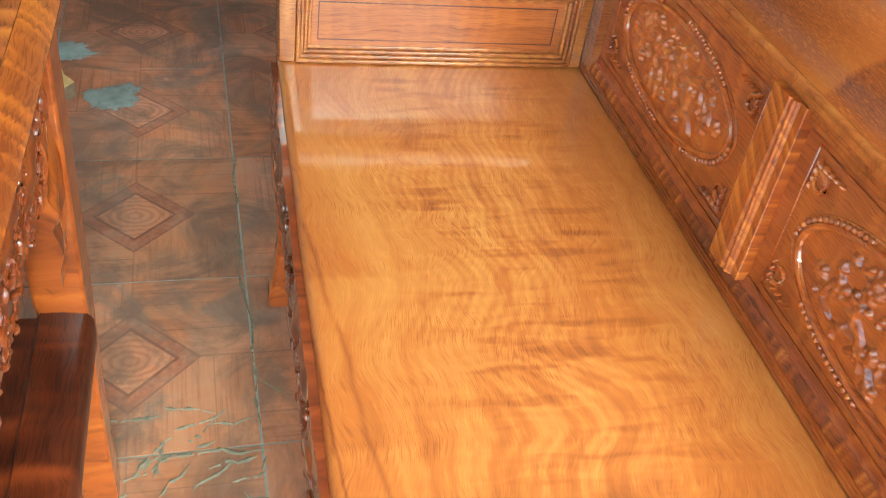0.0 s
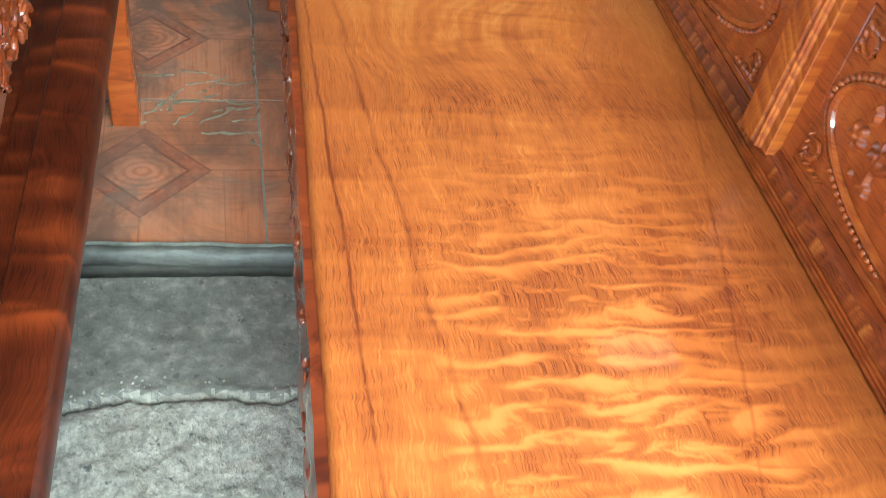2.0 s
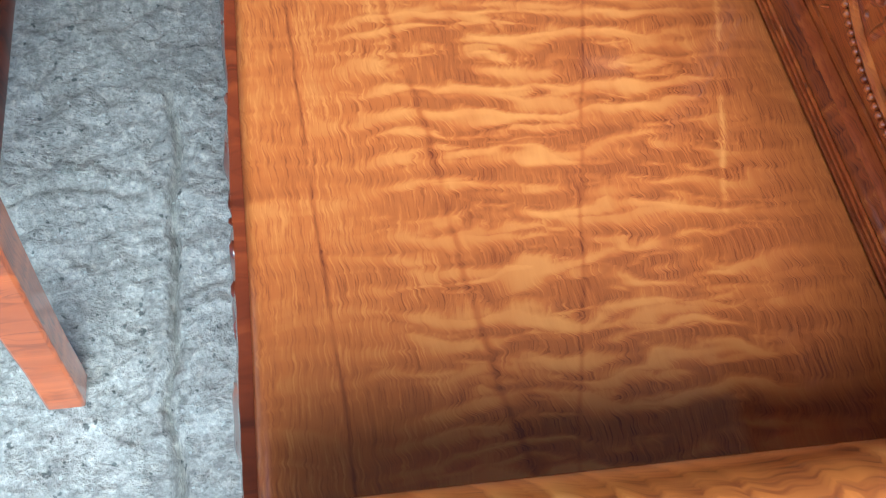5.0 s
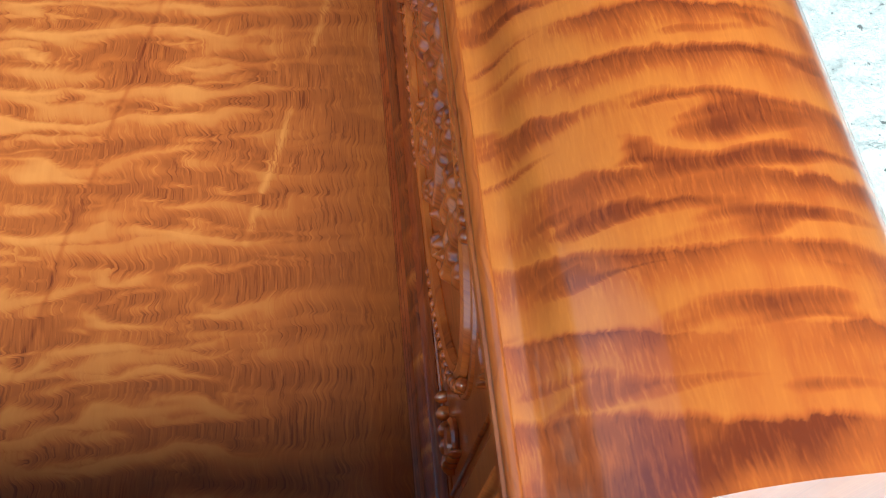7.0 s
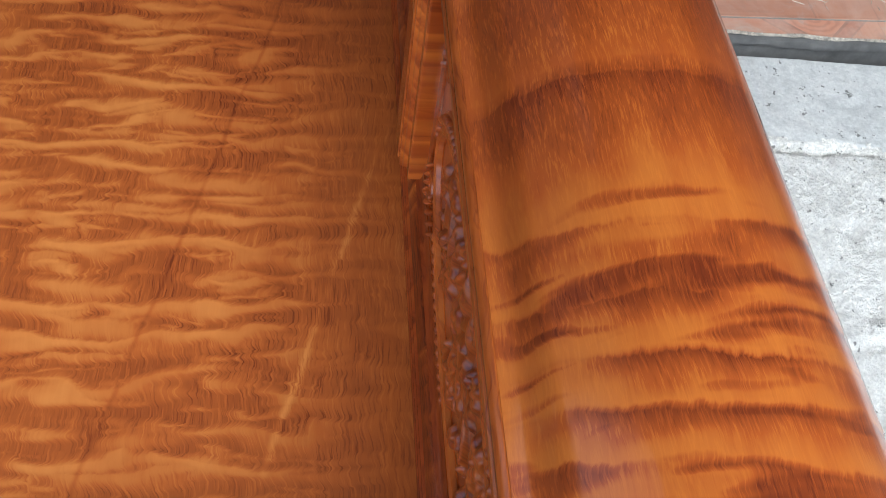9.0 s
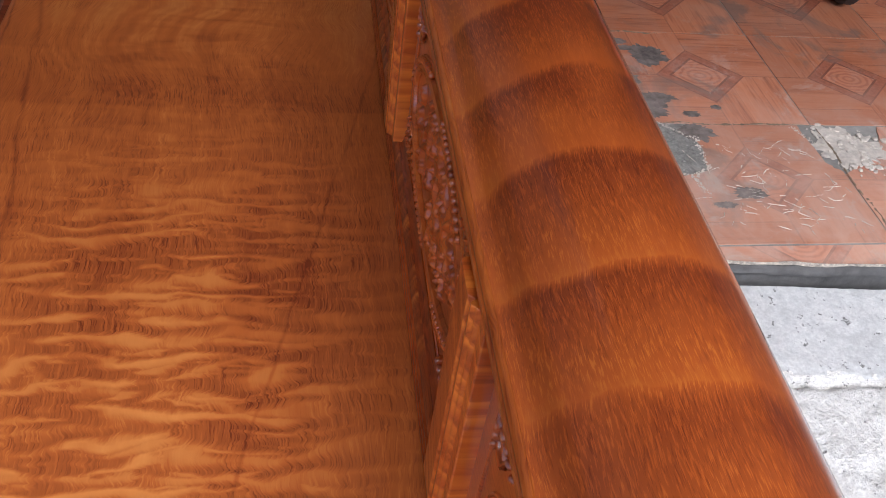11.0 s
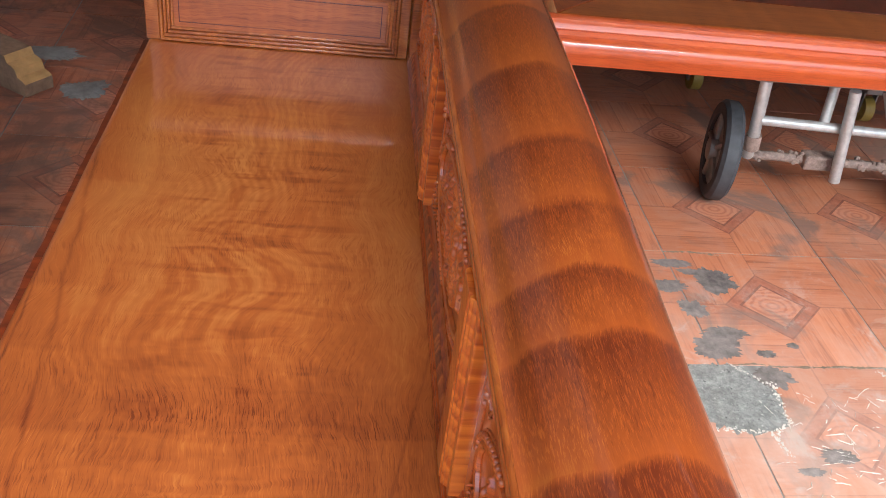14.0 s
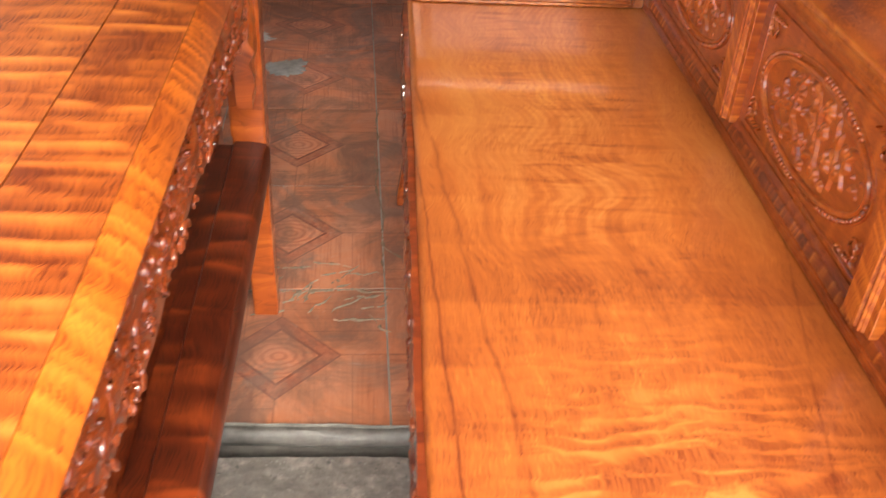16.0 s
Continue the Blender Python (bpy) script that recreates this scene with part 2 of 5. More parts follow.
def seat_wood():
    f = Figure("figured_wood_seat")
    x, y = f.x, f.y
    north = f.soft(y, 0.1, 0.55)
    # the grain wanders a little in the south and swings into flames in the north
    gx = f.add(x, f.swing(x, 4.2, y, 3.0, 0.05, 1.0), f.mul(f.swing(x, 4.6, y, 4.2, 0.17, 2.0), north))
    comb = f.swing(gx, 430, y, 13, 0.1, 3.0)
    one = f.ripple(y, 0.027, 3.0, 8.5, 17, comb, 4.0, 0.3, 0.6)
    two = f.ripple(y, 0.039, 2.8, 7.5, 13, comb, 6.0, 0.36, 0.64)
    three = f.ripple(y, 0.019, 3.0, 14, 25, comb, 31.0, 0.4, 0.66)
    zone = f.mul(f.soft(x, 0.2, 0.33, 0.2, 1.0), f.soft(x, 0.63, 0.49, 0.28, 1.0), f.soft(y, 0.32, -0.06, 0.16, 1.0))
    rip = f.mul(f.op("SUBTRACT", f.op("MAXIMUM", f.op("MAXIMUM", one, f.mul(two, 0.85)), f.mul(three, 0.75)), 0.3), zone)
    # cross breaks in the pale front part, and one streaky band right across
    yw = f.add(y, f.swing(x, 7, y, 5, 0.014, 8.0), f.swing(gx, 420, y, 9, 0.012, 9.0))
    front = f.mul(f.op("SUBTRACT", f.teeth(yw, (0.996, 0.76, 0.519, 0.40, 0.285, 0.17, 0.062, -0.04, -0.137, -0.232, -0.33, -0.41, -0.52, -0.6, -0.7, -0.78), -0.9, 1.3, 0.002), 0.5), f.soft(x, 0.29, 0.2), f.soft(f.noise(x, 3, y, 7, 30.0), 0.35, 0.6, 0.1, 1.0), f.soft(y, 0.1, 0.5, 0.22, 0.12))
    wide = f.mul(f.soft(yw, 0.279, 0.284), f.soft(yw, 0.40, 0.30), f.soft(x, 0.2, 0.3), f.soft(f.noise(x, 9, y, 6, 10.0), 0.3, 0.55, 0.4, 1.0))
    sx = f.add(gx, f.mul(rip, 0.009), f.swing(x, 30, y, 34, 0.005, 11.0, 3.0))
    hair = f.noise(sx, 620, y, 34, 12.0, 2.0, 0.6)
    lines = f.soft(hair, 0.5, 0.66)
    pale = f.soft(f.noise(sx, 520, y, 36, 13.0, 2.0, 0.6), 0.5, 0.68)
    plain = f.op("MAXIMUM", f.op("SUBTRACT", 1.0, f.mul(f.op("MAXIMUM", rip, 0.0), 1.7)), 0.08)
    strength = f.add(f.soft(f.noise(x, 10, y, 13, 14.0), 0.35, 0.65, 0.1, 0.26), f.mul(wide, 0.14), f.mul(north, -0.06))
    # base tone dips in the south to offset sky reflected in the lacquer
    tone = f.add(f.soft(y, 0.2, -0.1, 0.5, 0.46), f.mul(rip, 0.41), f.swing(sx, 46, y, 2.2, 0.34, 15.0, 3.0), f.swing(gx, 10, y, 1.3, 0.36, 16.0), f.mul(north, 0.07), f.swing(x, 4, y, 1.8, 0.3, 17.0), front, f.mul(wide, -0.11))
    # tone also falls beside the rail for occlusion, and dips mid-length
    tone = f.add(tone, f.mul(lines, plain, strength, -1.0), f.mul(pale, plain, f.soft(y, 0.1, 0.55, 0.15, 0.07)), f.mul(f.soft(x, 0.42, 0.58), f.soft(y, 0.5, 0.0), -0.11), f.mul(f.soft(y, -0.25, 0.05), f.soft(y, 0.62, 0.3), -0.11))
    field = f.add(f.mul(x, 2.0), f.swing(x, 2.6, y, 6.5, 0.42, 40.0, 1.0, 0.4), f.swing(x, 60, y, 30, 0.02, 41.0))
    flame = f.add(f.mul(f.op("SINE", f.mul(field, 210.0)), 0.5), f.mul(f.op("SINE", f.mul(field, 67.0)), 0.5))
    tone = f.add(tone, f.mul(flame, f.soft(f.noise(x, 6, y, 5, 42.0), 0.38, 0.6, 0.2, 1.0), f.soft(y, 0.0, 0.35), f.soft(x, 0.18, 0.24), f.soft(x, 0.56, 0.42, 0.3, 1.0), 0.105))
    # soft dark smudges in the plain north
    smudge = f.mul(f.soft(f.noise(x, 8, y, 38, 18.0, 2.0), 0.52, 0.66), f.soft(f.noise(gx, 260, y, 16, 19.0), 0.3, 0.6, 0.45, 1.0), north)
    tone = f.add(tone, f.mul(smudge, f.soft(x, 0.24, 0.34), f.soft(x, 0.6, 0.48), -0.24))
    for v, deep in ((f.vein(0.182, -0.042, 0.0017, 0.012, 20.0), 0.3), (f.vein(0.25, -0.105, 0.003, 0.02, 22.0), 0.22), (f.vein(0.542, 0.235, 0.002, 0.016, 24.0), 0.16), (f.vein(0.69, 0.28, 0.0028, 0.012, 26.0, -0.62, -0.52), -0.24)):
        gate = f.soft(y, -0.2, -0.33) if deep < 0 else 1.0
        tone = f.add(tone, f.mul(v, gate, -deep))
    return f.done(tone, [(0.02, (0.17, 0.031, 0.009)), (0.5, (0.45, 0.119, 0.023)), (1.05, (0.76, 0.315, 0.076))], 0.045, hair)


def crest_wood():
    f = Figure("figured_wood_crest")
    x, y = f.x, f.y
    q = f.op("DIVIDE", f.op("SUBTRACT", 0.74, f.op("MINIMUM", x, 0.74)), 0.095)
    south = f.soft(y, -0.5, -0.6)
    ya = f.add(y, f.mul(q, q, -0.027))
    comb = f.swing(x, 520, y, 20, 1.0, 1.0)
    yn = f.add(ya, f.mul(f.swing(x, 22, y, 14, 1.0, 2.0, 3.0), f.soft(y, -0.4, -0.56, 0.024, 0.026)), f.mul(comb, 0.004))
    # broad bands, each dark under a sharp edge and fading towards the next; narrower ones at the south end
    broad = f.teeth(yn, (1.25, 0.96, 0.66, 0.485, 0.33, 0.222, 0.13, 0.055, -0.062, -0.16, -0.25, -0.348, -0.431, -0.513), -0.9, 1.4, 0.0035)
    narrow = f.teeth(yn, (-0.513, -0.598, -0.637, -0.66, -0.681, -0.704, -0.731, -0.757, -0.787, -0.818), -0.9, -0.4, 0.0014)
    sel = f.soft(yn, -0.512, -0.5165)
    patchy = f.noise(x, 14, y, 9, 3.0)
    dark = f.add(f.mul(f.op("POWER", broad, 0.75), f.op("SUBTRACT", 1.0, sel), f.soft(patchy, 0.28, 0.5, 0.55, 1.0)), f.mul(f.op("POWER", narrow, f.soft(f.noise(x, 22, y, 14, 21.0), 0.3, 0.7, 0.7, 3.0)), sel, f.op("MAXIMUM", f.soft(f.noise(x, 15, y, 32, 5.0), 0.36, 0.58, 0.15, 1.0), f.soft(y, -0.6, -0.57))))
    fork = f.mul(f.ripple(ya, 0.02, 2.6, 11, 30, f.mul(comb, 0.14), 6.0, 0.36, 0.62), f.soft(y, -0.56, -0.6), f.soft(y, -0.86, -0.72, 0.45, 1.0))
    dark = f.mul(f.op("MAXIMUM", dark, f.mul(fork, 0.95)), f.soft(x, 0.64, 0.662, 0.5, 1.0))
    sx = f.add(x, f.swing(x, 40, y, 22, 0.003, 8.0), f.mul(dark, 0.0015))
    hair = f.noise(sx, 1500, y, 95, 9.0, 2.0, 0.6)
    deep = f.soft(dark, 0.05, 0.45, 0.25, 1.0)
    fleck = f.mul(f.soft(f.noise(sx, 1500, y, 110, 10.0, 2.0, 0.6), 0.5, 0.64), deep)
    pore = f.mul(f.soft(hair, 0.52, 0.68), deep)
    tone = f.add(0.49, f.mul(south, 0.12), f.mul(dark, f.add(-0.44, f.mul(south, -0.14))), f.swing(sx, 120, y, 3, 0.3, 11.0, 3.0), f.swing(x, 16, y, 4, 0.3, 12.0), f.swing(x, 5, y, 2.5, 0.25, 13.0), f.mul(fleck, f.add(0.22, f.mul(south, -0.07))), f.mul(pore, f.add(-0.15, f.mul(south, 0.03))))
    return f.done(tone, [(0.0, (0.165, 0.026, 0.0065)), (0.45, (0.445, 0.094, 0.0138)), (0.95, (0.84, 0.29, 0.04))], 0.045, hair)


WOOD_SEAT = seat_wood()
WOOD_CREST = crest_wood()
WOOD_RAIL = wood("figured_wood_rail", (0.12, 0.018, 0.005), (0.36, 0.07, 0.011), (0.8, 0.25, 0.04), "y", "z", 0.8, 0.022, 0.06, mask=(0.42, 0.66), swirl=0.2, jitter=1.8, comb_by=0.12, power=1.2)
WOOD_POST = wood("striped_wood_post", (0.15, 0.024, 0.005), (0.46, 0.092, 0.0115), (0.78, 0.235, 0.03), "z", "y", 0.65, 0.02, 0.08, mask=(0.32, 0.56), tilt=-0.7, swirl=0.5, jitter=1.8, comb_by=0.2, second=0.6, power=0.9)
WOOD_PANEL = wood("carved_panel_wood", (0.23, 0.036, 0.008), (0.56, 0.124, 0.0185), (0.78, 0.23, 0.036), "y", "z", 0.5, 0.04, 0.045, ior=1.62)
WOOD_ARM = wood("striped_wood_arm", (0.2, 0.04, 0.009), (0.54, 0.155, 0.026), (0.82, 0.33, 0.07), "x", "z", 1.0, 0.033, 0.05, mask=(0.3, 0.52), tilt=-0.5, swirl=0.9, jitter=1.5, flip=True, comb_by=0.12, second=0.35, edge=6.0)
WOOD_FRAME = wood("plain_moulding_wood", (0.18, 0.036, 0.008), (0.42, 0.115, 0.021), (0.64, 0.23, 0.05), "x", "z", 0.6, 0.03, 0.06)
WOOD_COVE = wood("cove_moulding_wood", (0.2, 0.032, 0.006), (0.48, 0.115, 0.016), (0.72, 0.23, 0.032), "y", "x", 0.35, 0.05, 0.1, hairs=1.5)
WOOD_ARMPANEL = wood("arm_panel_wood", (0.19, 0.035, 0.008), (0.44, 0.108, 0.019), (0.64, 0.2, 0.04), "x", "z", 0.15, 0.03, 0.03)
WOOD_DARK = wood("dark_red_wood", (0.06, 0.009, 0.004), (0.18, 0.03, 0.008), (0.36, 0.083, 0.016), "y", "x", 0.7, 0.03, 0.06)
WOOD_TABLE = wood("figured_wood_table", (0.17, 0.026, 0.006), (0.52, 0.12, 0.018), (0.78, 0.25, 0.042), "y", "x", 1.0, 0.036, 0.05, mask=(0.35, 0.55), jitter=0.9, comb_by=0.12, second=0.5, lens=1.6, hairs=1.3)
WOOD_GOLD = wood("golden_moulding_wood", (0.26, 0.042, 0.006), (0.6, 0.14, 0.015), (0.82, 0.25, 0.03), "y", "x", 0.8, 0.026, 0.05, hairs=1.4, jitter=1.8)
WOOD_CARVE = wood("carved_red_wood", (0.12, 0.018, 0.005), (0.32, 0.058, 0.011), (0.48, 0.12, 0.02), "y", "z", 0.4, 0.04, 0.04, ior=1.6)
WOOD_LEG = wood("orange_wood_leg", (0.16, 0.026, 0.005), (0.44, 0.088, 0.012), (0.68, 0.19, 0.026), "z", "y", 0.5, 0.04, 0.08)
WOOD_REDRAIL = wood("dark_red_moulding", (0.13, 0.02, 0.005), (0.37, 0.066, 0.011), (0.58, 0.14, 0.022), "y", "z", 0.5, 0.04, 0.06)
WOOD_APRON = wood("dark_carved_apron", (0.06, 0.009, 0.004), (0.19, 0.032, 0.008), (0.38, 0.085, 0.016), "y", "z", 0.5, 0.04, 0.06)
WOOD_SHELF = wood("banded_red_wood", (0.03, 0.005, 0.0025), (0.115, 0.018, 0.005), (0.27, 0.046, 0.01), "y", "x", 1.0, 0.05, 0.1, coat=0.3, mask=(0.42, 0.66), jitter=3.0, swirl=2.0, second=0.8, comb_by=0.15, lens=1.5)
WOOD_RED = wood("red_lacquer_wood", (0.36, 0.045, 0.01), (0.62, 0.1, 0.018), (0.76, 0.18, 0.03), "x", "z", 0.15, 0.08, 0.05)
WOOD_RIM = wood("brown_orange_board", (0.22, 0.048, 0.01), (0.42, 0.11, 0.02), (0.6, 0.19, 0.036), "x", "y", 0.3, 0.08, 0.08)
WOOD_SIDE = wood("streaked_board", (0.13, 0.02, 0.005), (0.36, 0.072, 0.012), (0.54, 0.145, 0.025), "y", "x", 0.6, 0.06, 0.05, swirl=2.0)
WOOD_REDDARK = wood("dark_lacquer_panel", (0.06, 0.007, 0.003), (0.17, 0.022, 0.006), (0.34, 0.056, 0.011), "y", "x", 0.35, 0.3, 0.03, coat=1.0, swirl=5.0, arch=0.6, fine=0.3)
WOOD_DRAWER = wood("streaked_golden_wood", (0.34, 0.1, 0.016), (0.8, 0.33, 0.06), (0.94, 0.47, 0.12), "x", "z", 0.55, 0.06, 0.08, mask=(0.5, 0.75), tilt=-0.6, swirl=1.2, jitter=2.2, comb_by=0.2, second=0.5)
WOOD_YELLOW = wood("pale_orange_wood", (0.66, 0.22, 0.05), (0.93, 0.385, 0.11), (0.97, 0.52, 0.18), "x", "z", 0.3, 0.05, 0.06, fine=0.6)


def simple(name, color, rough=0.5, metal=0.0, scale=30.0, amount=0.35, bmp=0.2, bdist=0.001):
    m, n, l, p = mat(name)
    v = coords(n, l)
    f = noise_tex(n, l, v, scale, 5, 0.65)
    g = noise_tex(n, l, v, scale * 0.13, 3, 0.5)
    t = maths(n, l, "ADD", maths(n, l, "MULTIPLY", f, 0.5), maths(n, l, "MULTIPLY", g, 0.5))
    lo = tuple(c * (1 - amount) for c in color)
    hi = tuple(min(1, c * (1 + amount)) for c in color)
    l.new(ramp(n, l, t, [(0.3, lo), (0.7, hi)]), p.inputs["Base Color"])
    p.inputs["Roughness"].default_value = rough
    p.inputs["Metallic"].default_value = metal
    bump(n, l, f, bmp, bdist, p)
    return m


RUBBER = simple("black_rubber", (0.045, 0.048, 0.052), 0.65, 0, 40, 0.5)
STEEL = simple("worn_steel_tube", (0.5, 0.5, 0.48), 0.32, 0.5, 60, 0.35)
RUSTY = simple("crusted_rusty_steel", (0.3, 0.22, 0.18), 0.75, 0.3, 90, 0.6, 0.8, 0.004)
HUB = simple("grey_hub_metal", (0.25, 0.24, 0.22), 0.5, 0.6)
RAWWOOD = simple("raw_sawn_wood", (0.6, 0.36, 0.13), 0.7, 0, 25, 0.35)
OLDWOOD = simple("weathered_sawn_wood", (0.26, 0.17, 0.1), 0.8, 0, 40, 0.45, 0.4, 0.002)
WALLBACK = simple("unseen_back_wall_brown", (0.2, 0.13, 0.09), 0.9, 0, 6, 0.3)
WALLMAT = simple("unseen_side_plaster", (0.35, 0.34, 0.32), 0.9, 0, 6, 0.2)
ROOFMAT = simple("unseen_roof_boards", (0.22, 0.2, 0.18), 0.9, 0, 5, 0.2)
UNSEEN_WALLMAT = simple("unseen_wall_plaster", (0.2, 0.18, 0.15), 0.9, 0, 3, 0.35)
YELLOWPAINT = simple("yellow_paint", (0.34, 0.25, 0.05), 0.5)


def concrete(name, lo, mid_c, hi, relief=0.012, speckle=1.0):
    m, n, l, p = mat(name)
    v = coords(n, l)
    big = noise_tex(n, l, v, 2.3, 5, 0.6, 0.6)
    mid = noise_tex(n, l, v, 14, 6, 0.65)
    fine = noise_tex(n, l, v, 130, 5, 0.75)
    rub = noise_tex(n, l, v, 48, 5, 0.65)
    t = maths(n, l, "ADD", maths(n, l, "MULTIPLY", big, 0.3), maths(n, l, "MULTIPLY_ADD", mid, 0.3, maths(n, l, "MULTIPLY", rub, 0.4)))
    col = ramp(n, l, t, [(0.36, lo), (0.5, mid_c), (0.64, hi)])
    speck = ramp(n, l, fine, [(0.34, (0.55, 0.55, 0.55)), (0.5, (1, 1, 1)), (0.66, (1.5, 1.5, 1.45))])
    col = mix(n, l, speckle, col, speck, "MULTIPLY")
    vo = n.new("ShaderNodeTexVoronoi")
    vo.inputs["Scale"].default_value = 95.0
    l.new(v, vo.inputs["Vector"])
    keep = noise_tex(n, l, v, 60, 2, 0.5)
    grit = maths(n, l, "MULTIPLY", maths(n, l, "LESS_THAN", vo.outputs["Distance"], 0.22), maths(n, l, "GREATER_THAN", keep, 0.56))
    col = mix(n, l, maths(n, l, "MULTIPLY", grit, 0.6 * speckle), col, (0.75, 0.73, 0.66))
    pitm = ramp(n, l, noise_tex(n, l, v, 62, 3, 0.6), [(0.64, (0, 0, 0)), (0.69, (0.8, 0.8, 0.8))])
    col = mix(n, l, pitm, col, (0.07, 0.068, 0.06))
    l.new(col, p.inputs["Base Color"])
    p.inputs["Roughness"].default_value = 0.8
    h = maths(n, l, "ADD", maths(n, l, "MULTIPLY_ADD", mid, 0.35, maths(n, l, "MULTIPLY", rub, 0.8)), maths(n, l, "MULTIPLY", fine, 0.6))
    bump(n, l, h, 1.0, relief, p)
    return m


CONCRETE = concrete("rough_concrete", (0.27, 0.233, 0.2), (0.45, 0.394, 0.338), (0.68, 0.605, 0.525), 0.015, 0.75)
# pale cements lightened further: their colour carries the stronger daylight behind the bench
SCREED_DAYLIT = concrete("pale_daylit_screed", (0.6, 0.585, 0.55), (0.76, 0.75, 0.71), (0.86, 0.85, 0.81), 0.011, 0.35)
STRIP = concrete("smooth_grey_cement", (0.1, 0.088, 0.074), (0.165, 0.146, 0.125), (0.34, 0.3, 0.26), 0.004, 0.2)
STRIP_DAYLIT = concrete("smooth_daylit_cement", (0.44, 0.45, 0.44), (0.56, 0.57, 0.56), (0.68, 0.68, 0.66), 0.003, 0.3)
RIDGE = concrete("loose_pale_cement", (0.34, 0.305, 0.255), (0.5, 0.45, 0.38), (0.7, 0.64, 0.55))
RIDGE_DAYLIT = concrete("loose_daylit_cement", (0.54, 0.53, 0.49), (0.7, 0.69, 0.65), (0.84, 0.83, 0.79), 0.006, 0.6)
GROUT = simple("grey_mortar_bed", (0.27, 0.26, 0.235), 0.9, 0, 40, 0.4, 0.6, 0.003)


def tile_mat():
    """Worn wood-print ceramic tile: a pale ringed diamond, dark bands round it and planks turned quarter by quarter,
    under dust and mortar stains, with shade and daylight tinted in by position.
    """
    m, n, l, p = mat("wood_print_tile")
    tc = n.new("ShaderNodeTexCoord")
    sep = n.new("ShaderNodeSeparateXYZ")
    l.new(tc.outputs["Object"], sep.inputs[0])
    u, v = sep.outputs[0], sep.outputs[1]
    info = n.new("ShaderNodeObjectInfo")
    au, av = maths(n, l, "ABSOLUTE", u), maths(n, l, "ABSOLUTE", v)
    d = maths(n, l, "ADD", au, av)
    quad = maths(n, l, "GREATER_THAN", maths(n, l, "MULTIPLY", u, v), 0.0)

    def pick(f, a, b):
        return maths(n, l, "ADD", maths(n, l, "MULTIPLY", f, a), maths(n, l, "MULTIPLY", maths(n, l, "SUBTRACT", 1.0, f), b))
    along, across = pick(quad, u, v), pick(quad, v, u)

    def grain(a, b, ka, kb, det=3):
        c = n.new("ShaderNodeCombineXYZ")
        l.new(maths(n, l, "MULTIPLY", a, ka), c.inputs[0])
        l.new(maths(n, l, "MULTIPLY", b, kb), c.inputs[1])
        l.new(maths(n, l, "MULTIPLY", info.outputs["Random"], 20.0), c.inputs[2])
        return noise_tex(n, l, c.outputs[0], 1.0, det, 0.6, 0.3)
    g = maths(n, l, "ADD", maths(n, l, "MULTIPLY", grain(along, across, 9, 150), 0.5), maths(n, l, "MULTIPLY", grain(along, across, 4, 28), 0.5))
    col = ramp(n, l, g, [(0.3, (0.27, 0.082, 0.038)), (0.47, (0.52, 0.19, 0.09)), (0.7, (0.6, 0.245, 0.125))])
    # plank edges
    wn = n.new("ShaderNodeTexWhiteNoise")
    cell = n.new("ShaderNodeCombineXYZ")
    l.new(maths(n, l, "FLOOR", maths(n, l, "DIVIDE", across, 0.0667)), cell.inputs[0])
    l.new(maths(n, l, "FLOOR", maths(n, l, "DIVIDE", along, 0.2)), cell.inputs[1])
    l.new(quad, cell.inputs[2])
    l.new(cell.outputs[0], wn.inputs["Vector"])
    col = mix(n, l, maths(n, l, "MULTIPLY", wn.outputs["Value"], 0.4), col, (0.3, 0.095, 0.05))
    fr = maths(n, l, "FRACT", maths(n, l, "DIVIDE", maths(n, l, "ABSOLUTE", across), 0.0667))
    edge = maths(n, l, "LESS_THAN", fr, 0.035)
    mitre = maths(n, l, "LESS_THAN", maths(n, l, "MINIMUM", au, av), 0.0016)
    edge = maths(n, l, "MAXIMUM", edge, mitre)
    col = mix(n, l, maths(n, l, "MULTIPLY", edge, maths(n, l, "MULTIPLY_ADD", wn.outputs["Value"], 0.6, 0.15)), col, (0.16, 0.05, 0.028))

    def band(lo, hi):
        return maths(n, l, "MULTIPLY", maths(n, l, "GREATER_THAN", d, lo), maths(n, l, "LESS_THAN", d, hi))
    diag = ramp(n, l, grain(maths(n, l, "ADD", u, v), maths(n, l, "SUBTRACT", u, v), 60, 60), [(0.3, (0.29, 0.09, 0.05)), (0.7, (0.44, 0.155, 0.085))])
    col = mix(n, l, band(0.0, 0.116), col, diag)
    col = mix(n, l, maths(n, l, "MULTIPLY", band(0.11, 0.115), 0.5), col, (0.15, 0.05, 0.03))
    ring = maths(n, l, "SINE", maths(n, l, "MULTIPLY", maths(n, l, "SQRT", maths(n, l, "ADD", maths(n, l, "MULTIPLY", u, u), maths(n, l, "MULTIPLY", maths(n, l, "MULTIPLY", v, v), 1.9))), maths(n, l, "MULTIPLY_ADD", grain(u, v, 40, 40), 150.0, 280.0)))
    pale = ramp(n, l, maths(n, l, "MULTIPLY_ADD", ring, 0.25, 0.5), [(0.2, (0.4, 0.135, 0.072)), (0.6, (0.55, 0.215, 0.115))])
    col = mix(n, l, band(-1.0, 0.072), col, pale)
    col = mix(n, l, maths(n, l, "MULTIPLY", band(0.072, 0.08), 0.75), col, (0.17, 0.057, 0.034))
    w = n.new("ShaderNodeNewGeometry")
    pos = w.outputs["Position"]
    dust = noise_tex(n, l, pos, 7.0, 6, 0.65, 0.8)
    stain = noise_tex(n, l, pos, 3.4, 6, 0.62, 1.2)
